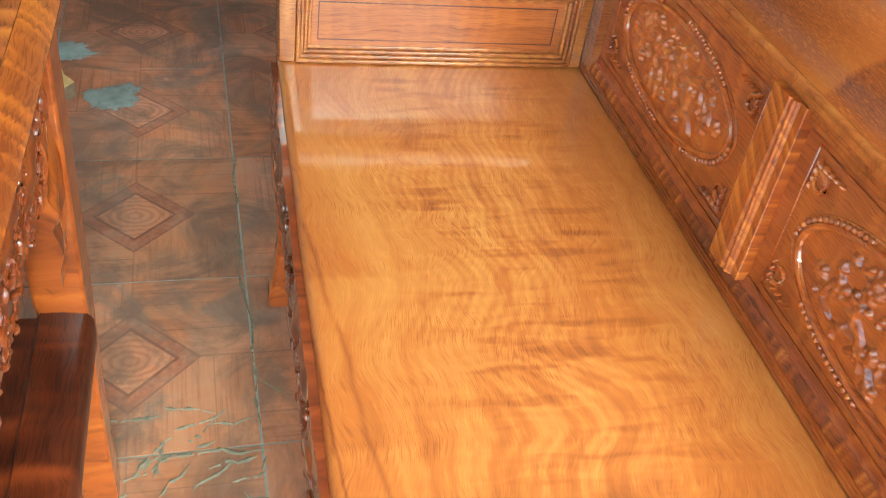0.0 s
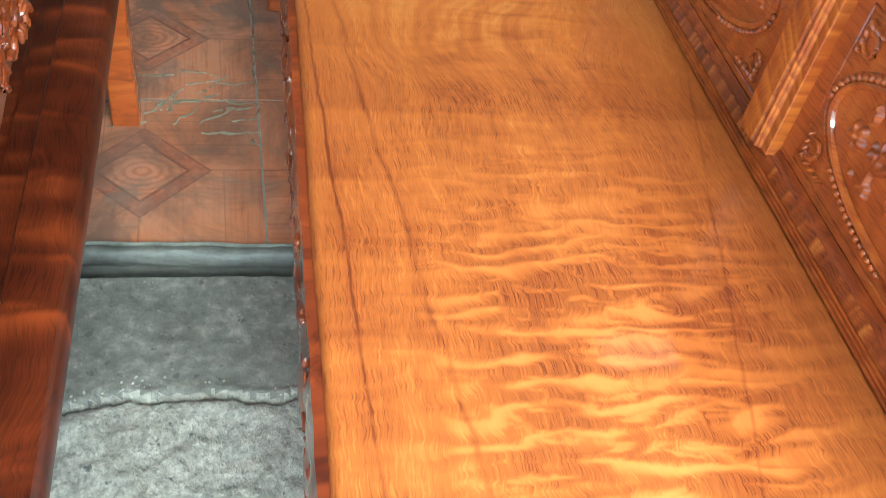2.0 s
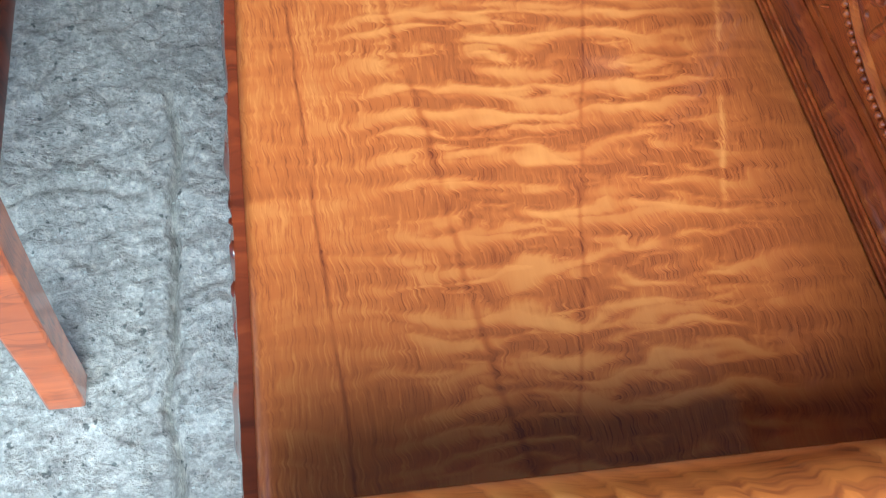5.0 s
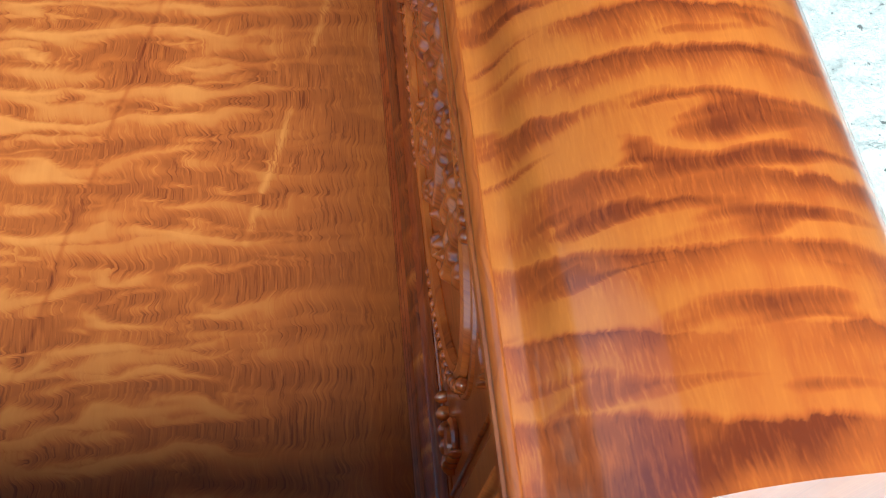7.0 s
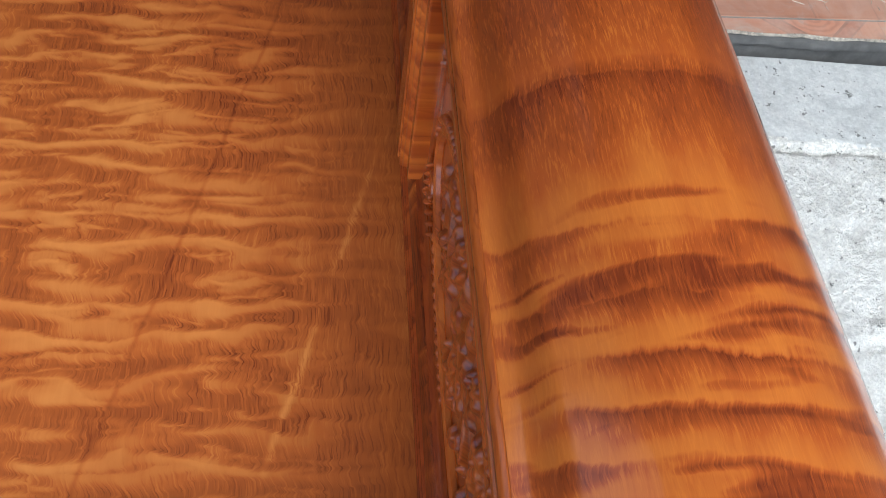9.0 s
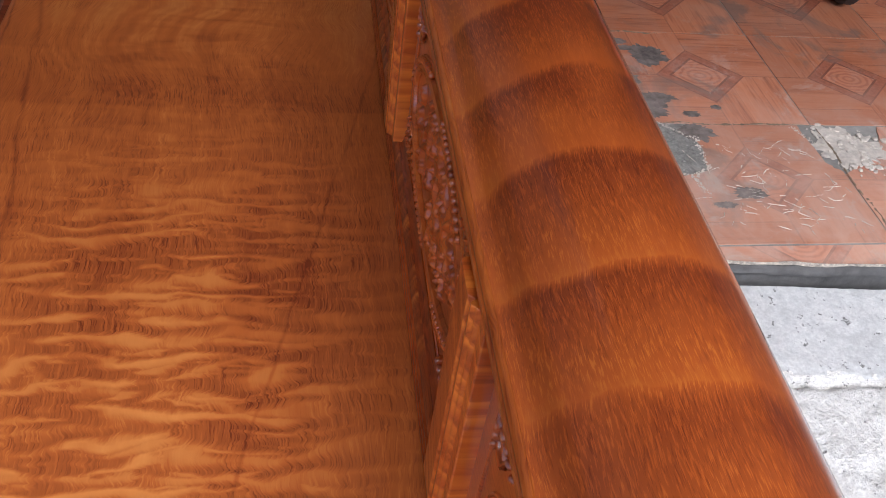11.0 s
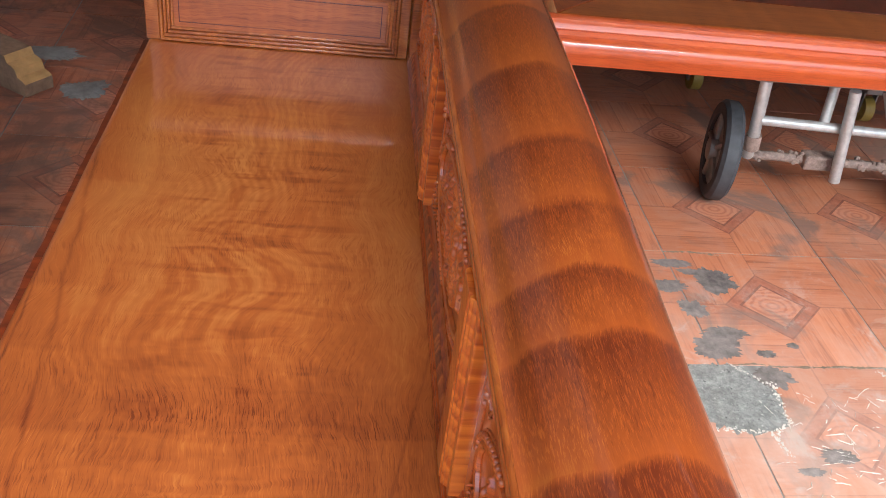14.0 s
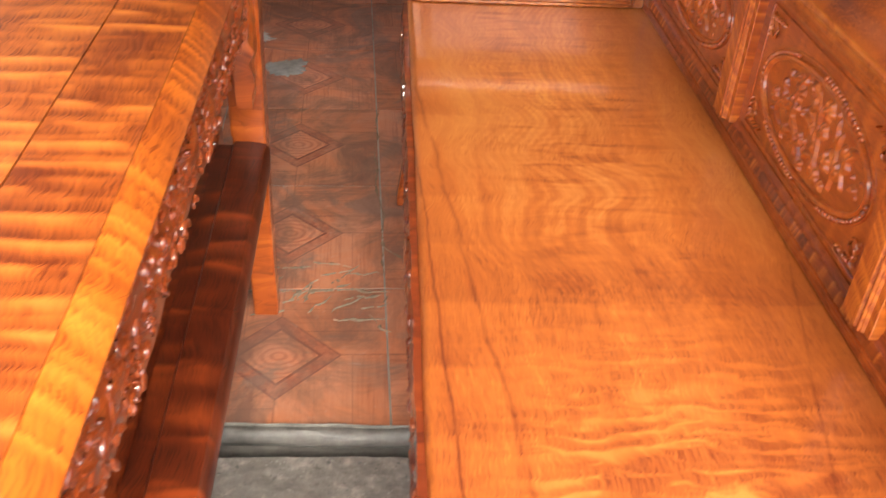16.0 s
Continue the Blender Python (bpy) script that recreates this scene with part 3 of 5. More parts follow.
    scuff = noise_tex(n, l, pos, 38.0, 5, 0.7, 0.5)
    shade_blotch = maths(n, l, "MULTIPLY", maths(n, l, "SUBTRACT", noise_tex(n, l, pos, 5.5, 7, 0.68, 1.0), 0.4), 4.0)
    col = mix(n, l, ramp(n, l, dust, [(0.44, (0, 0, 0)), (0.75, (0.42, 0.42, 0.42))]), col, (0.46, 0.31, 0.24))
    col = mix(n, l, ramp(n, l, stain, [(0.53, (0, 0, 0)), (0.61, (0.7, 0.7, 0.7))]), col, (0.2, 0.145, 0.12))
    col = mix(n, l, ramp(n, l, scuff, [(0.6, (0, 0, 0)), (0.78, (0.35, 0.35, 0.35))]), col, (0.5, 0.44, 0.4))
    # dark tint in the west: dirt plus shade between table and bench
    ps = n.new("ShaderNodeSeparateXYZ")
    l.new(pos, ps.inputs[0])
    # pale tint towards the sill: dust plus the stronger daylight there
    for axis, lo, hi, amount, colour, field in ((0, 1.0, 0.25, 0.82, (0.17, 0.092, 0.066), shade_blotch), (1, 1.3, 0.7, 0.75, (0.72, 0.5, 0.4), dust)):
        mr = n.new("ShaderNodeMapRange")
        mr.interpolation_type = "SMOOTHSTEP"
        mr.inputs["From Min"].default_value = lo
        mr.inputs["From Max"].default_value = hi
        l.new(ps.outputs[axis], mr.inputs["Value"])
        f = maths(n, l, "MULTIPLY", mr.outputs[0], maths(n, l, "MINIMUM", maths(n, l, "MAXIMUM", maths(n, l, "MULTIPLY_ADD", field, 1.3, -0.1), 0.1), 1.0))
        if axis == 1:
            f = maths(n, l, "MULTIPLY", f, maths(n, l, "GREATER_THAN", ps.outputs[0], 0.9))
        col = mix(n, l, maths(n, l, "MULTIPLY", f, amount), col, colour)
    near = n.new("ShaderNodeMapRange")
    near.interpolation_type = "SMOOTHSTEP"
    near.inputs["From Min"].default_value, near.inputs["From Max"].default_value = 1.45, 1.0
    l.new(ps.outputs[1], near.inputs["Value"])
    haze = ramp(n, l, noise_tex(n, l, pos, 8.5, 8, 0.72, 0.6), [(0.54, (0, 0, 0)), (0.66, (0.6, 0.6, 0.6))])
    col = mix(n, l, maths(n, l, "MULTIPLY", maths(n, l, "MULTIPLY", haze, near.outputs[0]), maths(n, l, "GREATER_THAN", ps.outputs[0], 0.9)), col, (0.54, 0.46, 0.4))
    sh = n.new("ShaderNodeHueSaturation")
    l.new(maths(n, l, "MULTIPLY_ADD", info.outputs["Random"], 0.25, 0.87), sh.inputs["Value"])
    l.new(col, sh.inputs["Color"])
    l.new(sh.outputs[0], p.inputs["Base Color"])
    l.new(maths(n, l, "MULTIPLY_ADD", dust, 0.5, 0.15), p.inputs["Roughness"])
    p.inputs["Specular IOR Level"].default_value = 0.28
    bump(n, l, maths(n, l, "ADD", scuff, dust), 0.15, 0.0015, p)
    return m


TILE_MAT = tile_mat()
PATCH = simple("grey_green_mortar", (0.27, 0.27, 0.24), 0.85, 0, 30, 0.45, 0.6, 0.004)
SMEAR = simple("dark_grey_mortar", (0.2, 0.17, 0.15), 0.85, 0, 45, 0.8, 0.4, 0.002)
FILL = concrete("rough_grey_mortar", (0.15, 0.15, 0.135), (0.25, 0.25, 0.228), (0.44, 0.43, 0.39), 0.006, 0.5)
GLUE = simple("pale_glue_line", (0.21, 0.16, 0.11), 0.85, 0, 60, 0.5, 0.4, 0.002)
WHITECHIP = simple("white_broken_edge", (0.58, 0.53, 0.46), 0.9, 0, 50, 0.35, 0.8, 0.004)
PIPE = simple("dark_sill_mortar", (0.1, 0.098, 0.095), 0.9, 0, 30, 0.5, 0.6, 0.005)
SILLBODY = simple("grimy_sill_mortar", (0.105, 0.095, 0.083), 0.5, 0, 24, 0.9, 0.6, 0.005)
SILLEDGE = simple("worn_sill_edge", (0.15, 0.138, 0.115), 0.8, 0, 24, 0.9, 0.6, 0.004)
GAP_SHADE = simple("gutter_gap_shade", (0.03, 0.028, 0.026), 0.8, 0, 30, 0.4, 0.5, 0.004)


# ---- building helpers ----
def finish(name, bm, material, parent=None, label="", smooth=True, bevel=0.0, segs=2):
    mesh = bpy.data.meshes.new(name)
    bmesh.ops.recalc_face_normals(bm, faces=bm.faces)
    bm.to_mesh(mesh)
    bm.free()
    mesh.materials.append(material)
    ob = new(name, mesh)
    if parent:
        ob.parent = parent
    if label:
        ob["label"] = label
    if bevel:
        mod = ob.modifiers.new("edge", "BEVEL")
        mod.width, mod.segments, mod.limit_method, mod.angle_limit = bevel, segs, "ANGLE", radians(40)
    if smooth:
        for f in mesh.polygons:
            f.use_smooth = True
        mesh.set_sharp_from_angle(angle=radians(38))
    return ob


def part(name, bm, material, parent, label="", **kw):
    return finish(name, bm, material, parent, label, **kw)


def thing(name, label, category, group="", kind=""):
    return tagged(new(name), label, category, group, kind)


def box(bm, x0, x1, y0, y1, z0, z1):
    v = [bm.verts.new(c) for c in ((x0, y0, z0), (x1, y0, z0), (x1, y1, z0), (x0, y1, z0), (x0, y0, z1), (x1, y0, z1), (x1, y1, z1), (x0, y1, z1))]
    for f in ((3, 2, 1, 0), (4, 5, 6, 7), (0, 1, 5, 4), (1, 2, 6, 5), (2, 3, 7, 6), (3, 0, 4, 7)):
        bm.faces.new([v[i] for i in f])
    return v


def boxbm(*a):
    bm = bmesh.new()
    box(bm, *a)
    return bm


def extrude(profile, axis, a, b, steps=1, bm=None, wobble=None):
    """Sweep a closed 2D profile along an axis. axis y: profile is (x, z); x: (y, z); z: (x, y)."""
    bm = bm or bmesh.new()
    rings = []
    for i in range(steps + 1):
        s = a + (b - a) * i / steps
        ring = []
        for u, w in profile:
            c = {"y": (u, s, w), "x": (s, u, w), "z": (u, w, s)}[axis]
            if wobble:
                c = wobble(c)
            ring.append(bm.verts.new(c))
        rings.append(ring)
    k = len(profile)
    for r0, r1 in zip(rings, rings[1:]):
        for j in range(k):
            bm.faces.new((r0[j], r0[(j + 1) % k], r1[(j + 1) % k], r1[j]))
    bm.faces.new(rings[0][::-1])
    bm.faces.new(rings[-1])
    return bm


def arc(cx, cy, rx, ry, a0, a1, n):
    return [(cx + rx * math.cos(radians(a0 + (a1 - a0) * i / n)), cy + ry * math.sin(radians(a0 + (a1 - a0) * i / n))) for i in range(n + 1)]


def ball(bm, c, r, u=8, v=5, m=None):
    mt = Matrix.Translation(c) @ (m or Matrix()) @ Matrix.Diagonal((*(r if isinstance(r, tuple) else (r, r, r)), 1))
    north, south = bm.verts.new(mt @ Vector((0, 0, 1))), bm.verts.new(mt @ Vector((0, 0, -1)))
    rows = []
    for j in range(1, v):
        a = math.pi * j / v
        rows.append([bm.verts.new(mt @ Vector((math.sin(a) * math.cos(2 * math.pi * i / u), math.sin(a) * math.sin(2 * math.pi * i / u), math.cos(a)))) for i in range(u)])
    for i in range(u):
        k = (i + 1) % u
        bm.faces.new((north, rows[0][i], rows[0][k]))
        bm.faces.new((south, rows[-1][k], rows[-1][i]))
        for a, b in zip(rows, rows[1:]):
            bm.faces.new((a[i], b[i], b[k], a[k]))


def tube(bm, pts, r, n=10):
    pts = [Vector(p) for p in pts]
    rings = []
    for i, p in enumerate(pts):
        d = (pts[min(i + 1, len(pts) - 1)] - pts[max(i - 1, 0)]).normalized()
        q = d.to_track_quat("Z", "Y").to_matrix()
        rr = r[i] if isinstance(r, (list, tuple)) else r
        rings.append([bm.verts.new(p + q @ Vector((rr * math.cos(2 * math.pi * k / n), rr * math.sin(2 * math.pi * k / n), 0))) for k in range(n)])
    for a, b in zip(rings, rings[1:]):
        for k in range(n):
            bm.faces.new((a[k], a[(k + 1) % n], b[(k + 1) % n], b[k]))
    bm.faces.new(rings[0][::-1])
    bm.faces.new(rings[-1])
    return bm


# ---- setting ----
SILL_Y = 0.532
slab = boxbm(-4.5, 5.5, 0.545, 6.5, -0.12, -0.0016)
floor = tagged(finish("floor", slab, GROUT, smooth=False), "grey mortar bed under worn patterned tiles", "floor", kind="structure")


def fall(y):
    """The apron runs down away from the sill."""
    return 0.1 * max(0.0, 0.3 - y)


def ground_mesh(name, x0, x1, materials, relief=1.0, y1=0.488):
    """Rough cement: lumps, two ridged cracks across and one along, pits and grit."""
    step = 0.0048 if relief == 1.0 else 0.009
    y0 = -1.35
    nx, ny = int((x1 - x0) / step), int((y1 - y0) / step)
    vs, fs, kinds = [], [], []
    nz = noise.noise
    for j in range(ny + 1):
        for i in range(nx + 1):
            x, y = x0 + (x1 - x0) * i / nx, y0 + (y1 - y0) * j / ny
            rough = 0.25 + 0.75 / (1 + math.exp((y - 0.25) * 30))
            z = 0.010 * nz((x * 2.1, y * 2.1, 3.1)) + rough * (0.005 * nz((x * 11, y * 11, 1.7)) + 0.005 * nz((x * 31, y * 31, 0.4)) + 0.0065 * nz((x * 72, y * 72, 2.4)))
            wob = 0.02 * nz((x * 9, 0.3, 5)) + 0.008 * nz((x * 40, 0.3, 5))
            crack = y - 0.262 - wob
            z += 0.0035 * math.exp(-((crack - 0.006) / 0.008) ** 2) - 0.024 * math.exp(-((crack + 0.004) / 0.0045) ** 2)
            c2 = y + 0.12 - 0.05 * nz((x * 5, 0, 9)) - 0.012 * nz((x * 30, 0, 9))
            z += 0.010 * math.exp(-(c2 / 0.02) ** 2) - 0.014 * math.exp(-((c2 + 0.016) / 0.005) ** 2) * max(0.0, nz((x * 4, 1, 9)) + 0.3)
            if y < 0.05:
                c3 = x - 0.035 - 0.02 * nz((0, y * 8, 2)) - 0.006 * nz((0, y * 40, 2))
                z -= 0.03 * math.exp(-(c3 / 0.005) ** 2) - 0.005 * math.exp(-((c3 + 0.012) / 0.012) ** 2)
            pit = nz((x * 23, y * 23, 8.8))
            if pit > 0.62:
                z -= (pit - 0.62) * 0.05
            vs.append((x, y - 0.02 * x * min(1.0, max(0.0, (y + 0.2) / 0.6)), z * relief - 0.02 - fall(y)))
            loose = 0.022 * nz((x * 5, y * 5, 7.7)) + 0.016 * nz((x * 38, y * 38, 1.2))
            kind = 1 if crack > 0.0 else 0
            if relief < 1.0 and -0.003 < crack < -0.002 + loose or abs(c2) < -0.004 + (2.6 if relief < 1.0 else 1.6) * loose:
                kind = 2
            kinds.append(kind)
    for j in range(ny):
        for i in range(nx):
            a = j * (nx + 1) + i
            fs.append((a, a + 1, a + nx + 2, a + nx + 1))
    me = bpy.data.meshes.new(name)
    me.from_pydata(vs, [], fs)
    me.polygons.foreach_set("use_smooth", [True] * len(fs))
    me.polygons.foreach_set("material_index", [kinds[f[0]] for f in fs])
    for m in materials:
        me.materials.append(m)
    return me


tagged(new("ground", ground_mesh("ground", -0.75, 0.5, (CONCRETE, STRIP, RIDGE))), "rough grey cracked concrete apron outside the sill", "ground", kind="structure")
tagged(new("pavement", ground_mesh("pavement", 0.5, 2.9, (SCREED_DAYLIT, STRIP_DAYLIT, RIDGE_DAYLIT), 0.9, 0.497)), "pale cement screed outside the sill, lightened for stronger daylight behind the bench", "pavement", kind="structure")
def crumbs():
    """Crumbled pale cement lying along the cracks of the apron."""
    rnd = random.Random(31)
    nz = noise.noise
    bm = bmesh.new()
    for k in range(900):
        x = rnd.uniform(-0.74, 0.45)
        patchy = 0.5 + 0.9 * nz((x * 7, k % 2, 2.2))
        if rnd.random() > patchy:
            continue
        if k % 2:
            y = 0.266 + 0.02 * nz((x * 9, 0.3, 5)) + 0.008 * nz((x * 40, 0.3, 5)) + abs(rnd.gauss(0, 0.007))
        else:
            y = -0.12 + 0.05 * nz((x * 5, 0, 9)) + 0.012 * nz((x * 30, 0, 9)) + rnd.gauss(0, 0.014)
        r = rnd.uniform(0.0008, 0.0024)
        ball(bm, (x, y - 0.02 * x * min(1.0, max(0.0, (y + 0.2) / 0.6)), -0.0165 - fall(y) + rnd.uniform(-0.003, 0.002) + (0.0 if k % 2 else 0.002)), (r * 1.3, r, r * 0.5), 6, 4, Matrix.Rotation(rnd.random() * 3, 4, "Z"))
    return bm


tagged(finish("cement_crumbs", crumbs(), RIDGE, smooth=False), "pale crumbled cement lying along cracks in the concrete", "rubble", kind="stuff")
far_ground = boxbm(-40, 40, -40, 0.42, -0.5, -0.2)
tagged(finish("ground_outer", far_ground, CONCRETE, smooth=False), "plain grey concrete yard reaching away from the shop", "ground", kind="structure")


def sill(x0, x1):
    """Mortar sill: a rounded kerb along the tile edge."""
    prof = [(0.004, -0.1), (0.004, 0.003), (-0.004, 0.007), (-0.012, 0.006), (-0.019, 0.0), (-0.023, -0.009), (-0.023, -0.018), (-0.018, -0.026), (-0.009, -0.031), (-0.004, -0.032), (-0.004, -0.1)]
    if x0 > 0:
        prof = [(0.004, -0.1), (0.004, 0.004), (-0.006, 0.007), (-0.013, 0.003), (-0.016, -0.004), (-0.014, -0.012), (-0.006, -0.016), (-0.006, -0.1)]

    def wob(c):
        x, y, z = c
        return (x, y - 0.02 * x + 0.005 * noise.noise((x * 7, z * 30, 1)) + 0.0025 * noise.noise((x * 31, z * 60, 2)), z + 0.004 * noise.noise((x * 9, z * 20, 4)) + 0.0015 * noise.noise((x * 43, z * 20, 4)))
    return extrude([(SILL_Y + u, w) for u, w in prof], "x", x0, x1, int((x1 - x0) * 60), wobble=wob)


def sill_lip(x0, x1, wide, front=0.012):
    def wob(c):
        x, y, z = c
        return (x, y - 0.02 * x + 0.006 * noise.noise((x * 14, 0, 3)), z + 0.002 * noise.noise((x * 20, 0, 8)))
    return extrude([(SILL_Y - front, 0.003), (SILL_Y - front * 0.85, 0.0095), (SILL_Y - front * 0.2, 0.0115), (SILL_Y + wide, 0.003), (SILL_Y + wide, -0.002)], "x", x0, x1, 220, wobble=wob)


tagged(finish("sill_edge", sill_lip(-1.6, 0.548, 0.004, 0.004), SILLEDGE), "worn pale grey edge of the sill", "sill", kind="structure")
tagged(finish("sill_mortar", sill_lip(0.55, 3.3, 0.007, 0.005), RIDGE), "ragged pale mortar line along the tile edge", "mortar", kind="structure")
tagged(finish("door_sill", sill(-1.6, 0.549), SILLBODY), "worn grey mortar door sill", "sill", kind="structure")
tagged(finish("door_sill", sill(0.551, 3.4), PIPE), "dark grimy mortar door sill", "sill", kind="structure")
# near-black bed colour stands in for the shade below the sill
tagged(finish("gutter", boxbm(-1.6, 3.4, 0.40, 0.52, -0.14, -0.075), GAP_SHADE, smooth=False), "narrow gutter along the sill, near-black for the shade in the gap", "gutter", kind="structure")

# back wall is out of view; browned so the bed deck reflects less grey
tagged(finish("unseen_wall_north", boxbm(-4.5, 5.5, 6.5, 6.7, -0.1, 3.4), WALLBACK, smooth=False), "unseen back wall, dark brown to dim reflections in the bed deck", "wall", kind="structure")
# side wall added out of view to keep west sky off the floor
tagged(finish("unseen_wall_west", boxbm(-1.95, -1.75, 0.55, 6.5, -0.1, 3.4), WALLMAT, smooth=False), "unseen grey side wall, added to close the shop", "wall", kind="structure")
# wall added behind the camera; hides the bright horizon from glossy surfaces
tagged(finish("unseen_wall_south", boxbm(-12.0, 14.0, -9.3, -9.0, -0.1, 2.3), UNSEEN_WALLMAT, smooth=False), "unseen dark wall across the yard, added to cut horizon reflections", "wall", kind="structure")
tagged(finish("unseen_wall_east", boxbm(5.5, 5.7, 0.5, 6.7, -0.1, 3.4), WALLMAT, smooth=False), "unseen grey side wall, added to close the shop", "wall", kind="structure")
# ceiling is out of view; the open strip before it lights the daybed
tagged(finish("ceiling", boxbm(-4.7, 5.7, 2.28, 6.7, 3.4, 3.55), ROOFMAT, smooth=False), "unseen dark boarded ceiling over the shop, set back to light the daybed", "ceiling", kind="structure")

# canopy added out of view: blocks sky reflections and dims the bench northwards
tagged(finish("canopy", boxbm(-1.75, 1.5, -1.72, 1.95, 2.7, 2.76), ROOFMAT, smooth=False), "unseen dark boarded canopy, added to shade the bench", "canopy", kind="structure")
# eaves added out of view so the floor under the bed stays dark
tagged(finish("eaves", boxbm(1.505, 5.5, -1.1, 1.55, 2.7, 2.76), ROOFMAT, smooth=False), "unseen dark boarded eaves, added to shade the floor by the bed", "eaves", kind="structure")

# ---- bench ----
SEAT_Z, RAIL_X, FRONT_X = 0.472, 0.64, 0.151
ARM_N, ARM_S = 1.268, -0.821
bench = thing("bench", "long lacquered figured-wood bench with carved back and rolled arms", "bench")


def seat():
    # slab with a soft rounded front edge
    prof = [(0.72, 0.425), (0.72, SEAT_Z), (RAIL_X, SEAT_Z)] + [(0.16 + 0.48 * k / 8, SEAT_Z) for k in range(8, 0, -1)][1:] + arc(FRONT_X + 0.012, SEAT_Z - 0.012, 0.012, 0.012, 90, 180, 5) + arc(FRONT_X + 0.01, 0.435, 0.01, 0.01, 180, 270, 3)
    def wob(c):
        x, y, z = c
        return (x + (0.0025 * noise.noise((y * 4, 0, 7)) if x < 0.2 else 0), y, z)
    return extrude(prof, "y", -0.885, 1.318, 60, wobble=wob)


part("seat", seat(), WOOD_SEAT, bench)


def apron_strip(y0, y1, x, ztop, zbot, amp, seed, nx=220, nz=18, face=-1):
    """Carved hanging apron: a relief of scrolls with a scalloped lower edge."""
    bm = bmesh.new()
    grid = []
    for i in range(nx + 1):
        y = y0 + (y1 - y0) * i / nx
        low = zbot + 0.014 * abs(math.sin(y * 9.0 + seed)) + 0.005 * noise.noise((y * 14, seed, 0))
        col = []
        for j in range(nz + 1):
            z = ztop + (low - ztop) * j / nz
            s = 1.1 * noise.noise((y * 17, z * 24, seed)) + 0.45 * noise.noise((y * 46, z * 55, seed + 3))
            d = amp * (0.35 + max(-0.4, min(1.0, s))) * math.sin(math.pi * min(1, j / nz + 0.08))
            col.append(bm.verts.new((x + face * d, y, z)))
        grid.append(col)
    back = []
    for col in grid:
        back.append([bm.verts.new((x - face * 0.025, v.co.y, v.co.z)) for v in (col[0], col[-1])])
    for a, b in zip(grid, grid[1:]):
        for j in range(nz):
            bm.faces.new((a[j], b[j], b[j + 1], a[j + 1]))
    for (a, b), (c, d) in zip(zip(grid, back), zip(grid[1:], back[1:])):
        bm.faces.new((b[0], d[0], c[0], a[0]))
        bm.faces.new((a[-1], c[-1], d[1], b[1]))
        bm.faces.new((b[1], d[1], d[0], b[0]))
    for k in (0, -1):
        bm.faces.new([*grid[k], back[k][1], back[k][0]])
    return bm


part("apron", apron_strip(-0.85, 1.29, 0.1425, 0.461, 0.33, 0.008, 2.0, 420, 22), WOOD_APRON, bench, "dark red carved scroll apron")


def bench_leg():
    bm = bmesh.new()
    prof = [(0.0, 0.0), (0.05, 0.0), (0.05, 0.05), (0.0, 0.05)]
    lv = [(0.435, 0.0, 1.0), (0.30, -0.002, 1.05), (0.22, 0.004, 0.95), (0.15, 0.004, 0.8), (0.10, 0.0, 0.8), (0.05, -0.006, 0.85), (0.02, -0.008, 0.92), (0.0, -0.008, 0.92)]
    rings = []
    for z, off, s in lv:
        rings.append([bm.verts.new((off + (u - 0.025) * s + 0.025, (w - 0.025) * s + 0.025, z)) for u, w in prof])
    for a, b in zip(rings, rings[1:]):
        for k in range(4):
            bm.faces.new((a[k], a[(k + 1) % 4], b[(k + 1) % 4], b[k]))
    bm.faces.new(rings[0][::-1])
    bm.faces.new(rings[-1])
    return bm


for lx, ly, flip in ((0.145, 1.225, 1), (0.145, -0.84, 1), (0.67, 1.225, -1), (0.67, -0.84, -1)):
    lg = part("leg", bench_leg(), WOOD_LEG, bench, "curved carved leg with a splayed foot", bevel=0.006)
    foot = 0.02 + fall(ly) if ly < 0 else 0.0
    lg.location = (lx + (0.05 if flip < 0 else 0), ly, -foot)
    lg.scale = (flip, 1, 1 + foot / 0.435)

# back: lower rail with stepped mouldings, posts, carved panels, top rail and rolled crest
rail_prof = [(0.70, SEAT_Z + 0.002), (RAIL_X, SEAT_Z + 0.002), (RAIL_X, 0.4765), (RAIL_X + 0.0022, 0.4775), (RAIL_X + 0.001, 0.4785), (RAIL_X + 0.001, 0.481), (RAIL_X + 0.0034, 0.482), (RAIL_X + 0.0024, 0.483), (RAIL_X + 0.0024, 0.4855), (RAIL_X + 0.005, 0.4865), (0.70, 0.4865)]
part("lower_rail", extrude(rail_prof, "y", ARM_S, ARM_N, 1), WOOD_REDRAIL, bench, "dark red rail with thin stepped mouldings")
band_prof = [(0.70, 0.4868), (RAIL_X + 0.0052, 0.4868), (RAIL_X + 0.0045, 0.488), (RAIL_X + 0.008, 0.500), (RAIL_X + 0.0095, 0.5012), (0.70, 0.5012)]
part("rail_band", extrude(band_prof, "y", ARM_S, ARM_N, 1), WOOD_RAIL, bench, "banded golden strip along the rail")
cove_prof = [(0.70, 0.5015), (RAIL_X + 0.0098, 0.5015), (RAIL_X + 0.0125, 0.5035), (RAIL_X + 0.0145, 0.507), (RAIL_X + 0.0155, 0.5125), (0.70, 0.5125)]
part("rail_cove", extrude(cove_prof, "y", ARM_S, ARM_N, 1), WOOD_REDRAIL, bench, "dark hollow moulding under the panels")
top_prof = [(0.70, 0.715), (0.655, 0.715), (0.652, 0.719), (0.652, 0.723), (0.649, 0.726), (0.649, 0.730), (0.646, 0.733), (0.646, 0.74), (0.70, 0.74)]
part("upper_rail", extrude(top_prof, "y", ARM_S, ARM_N, 1), WOOD_COVE, bench)
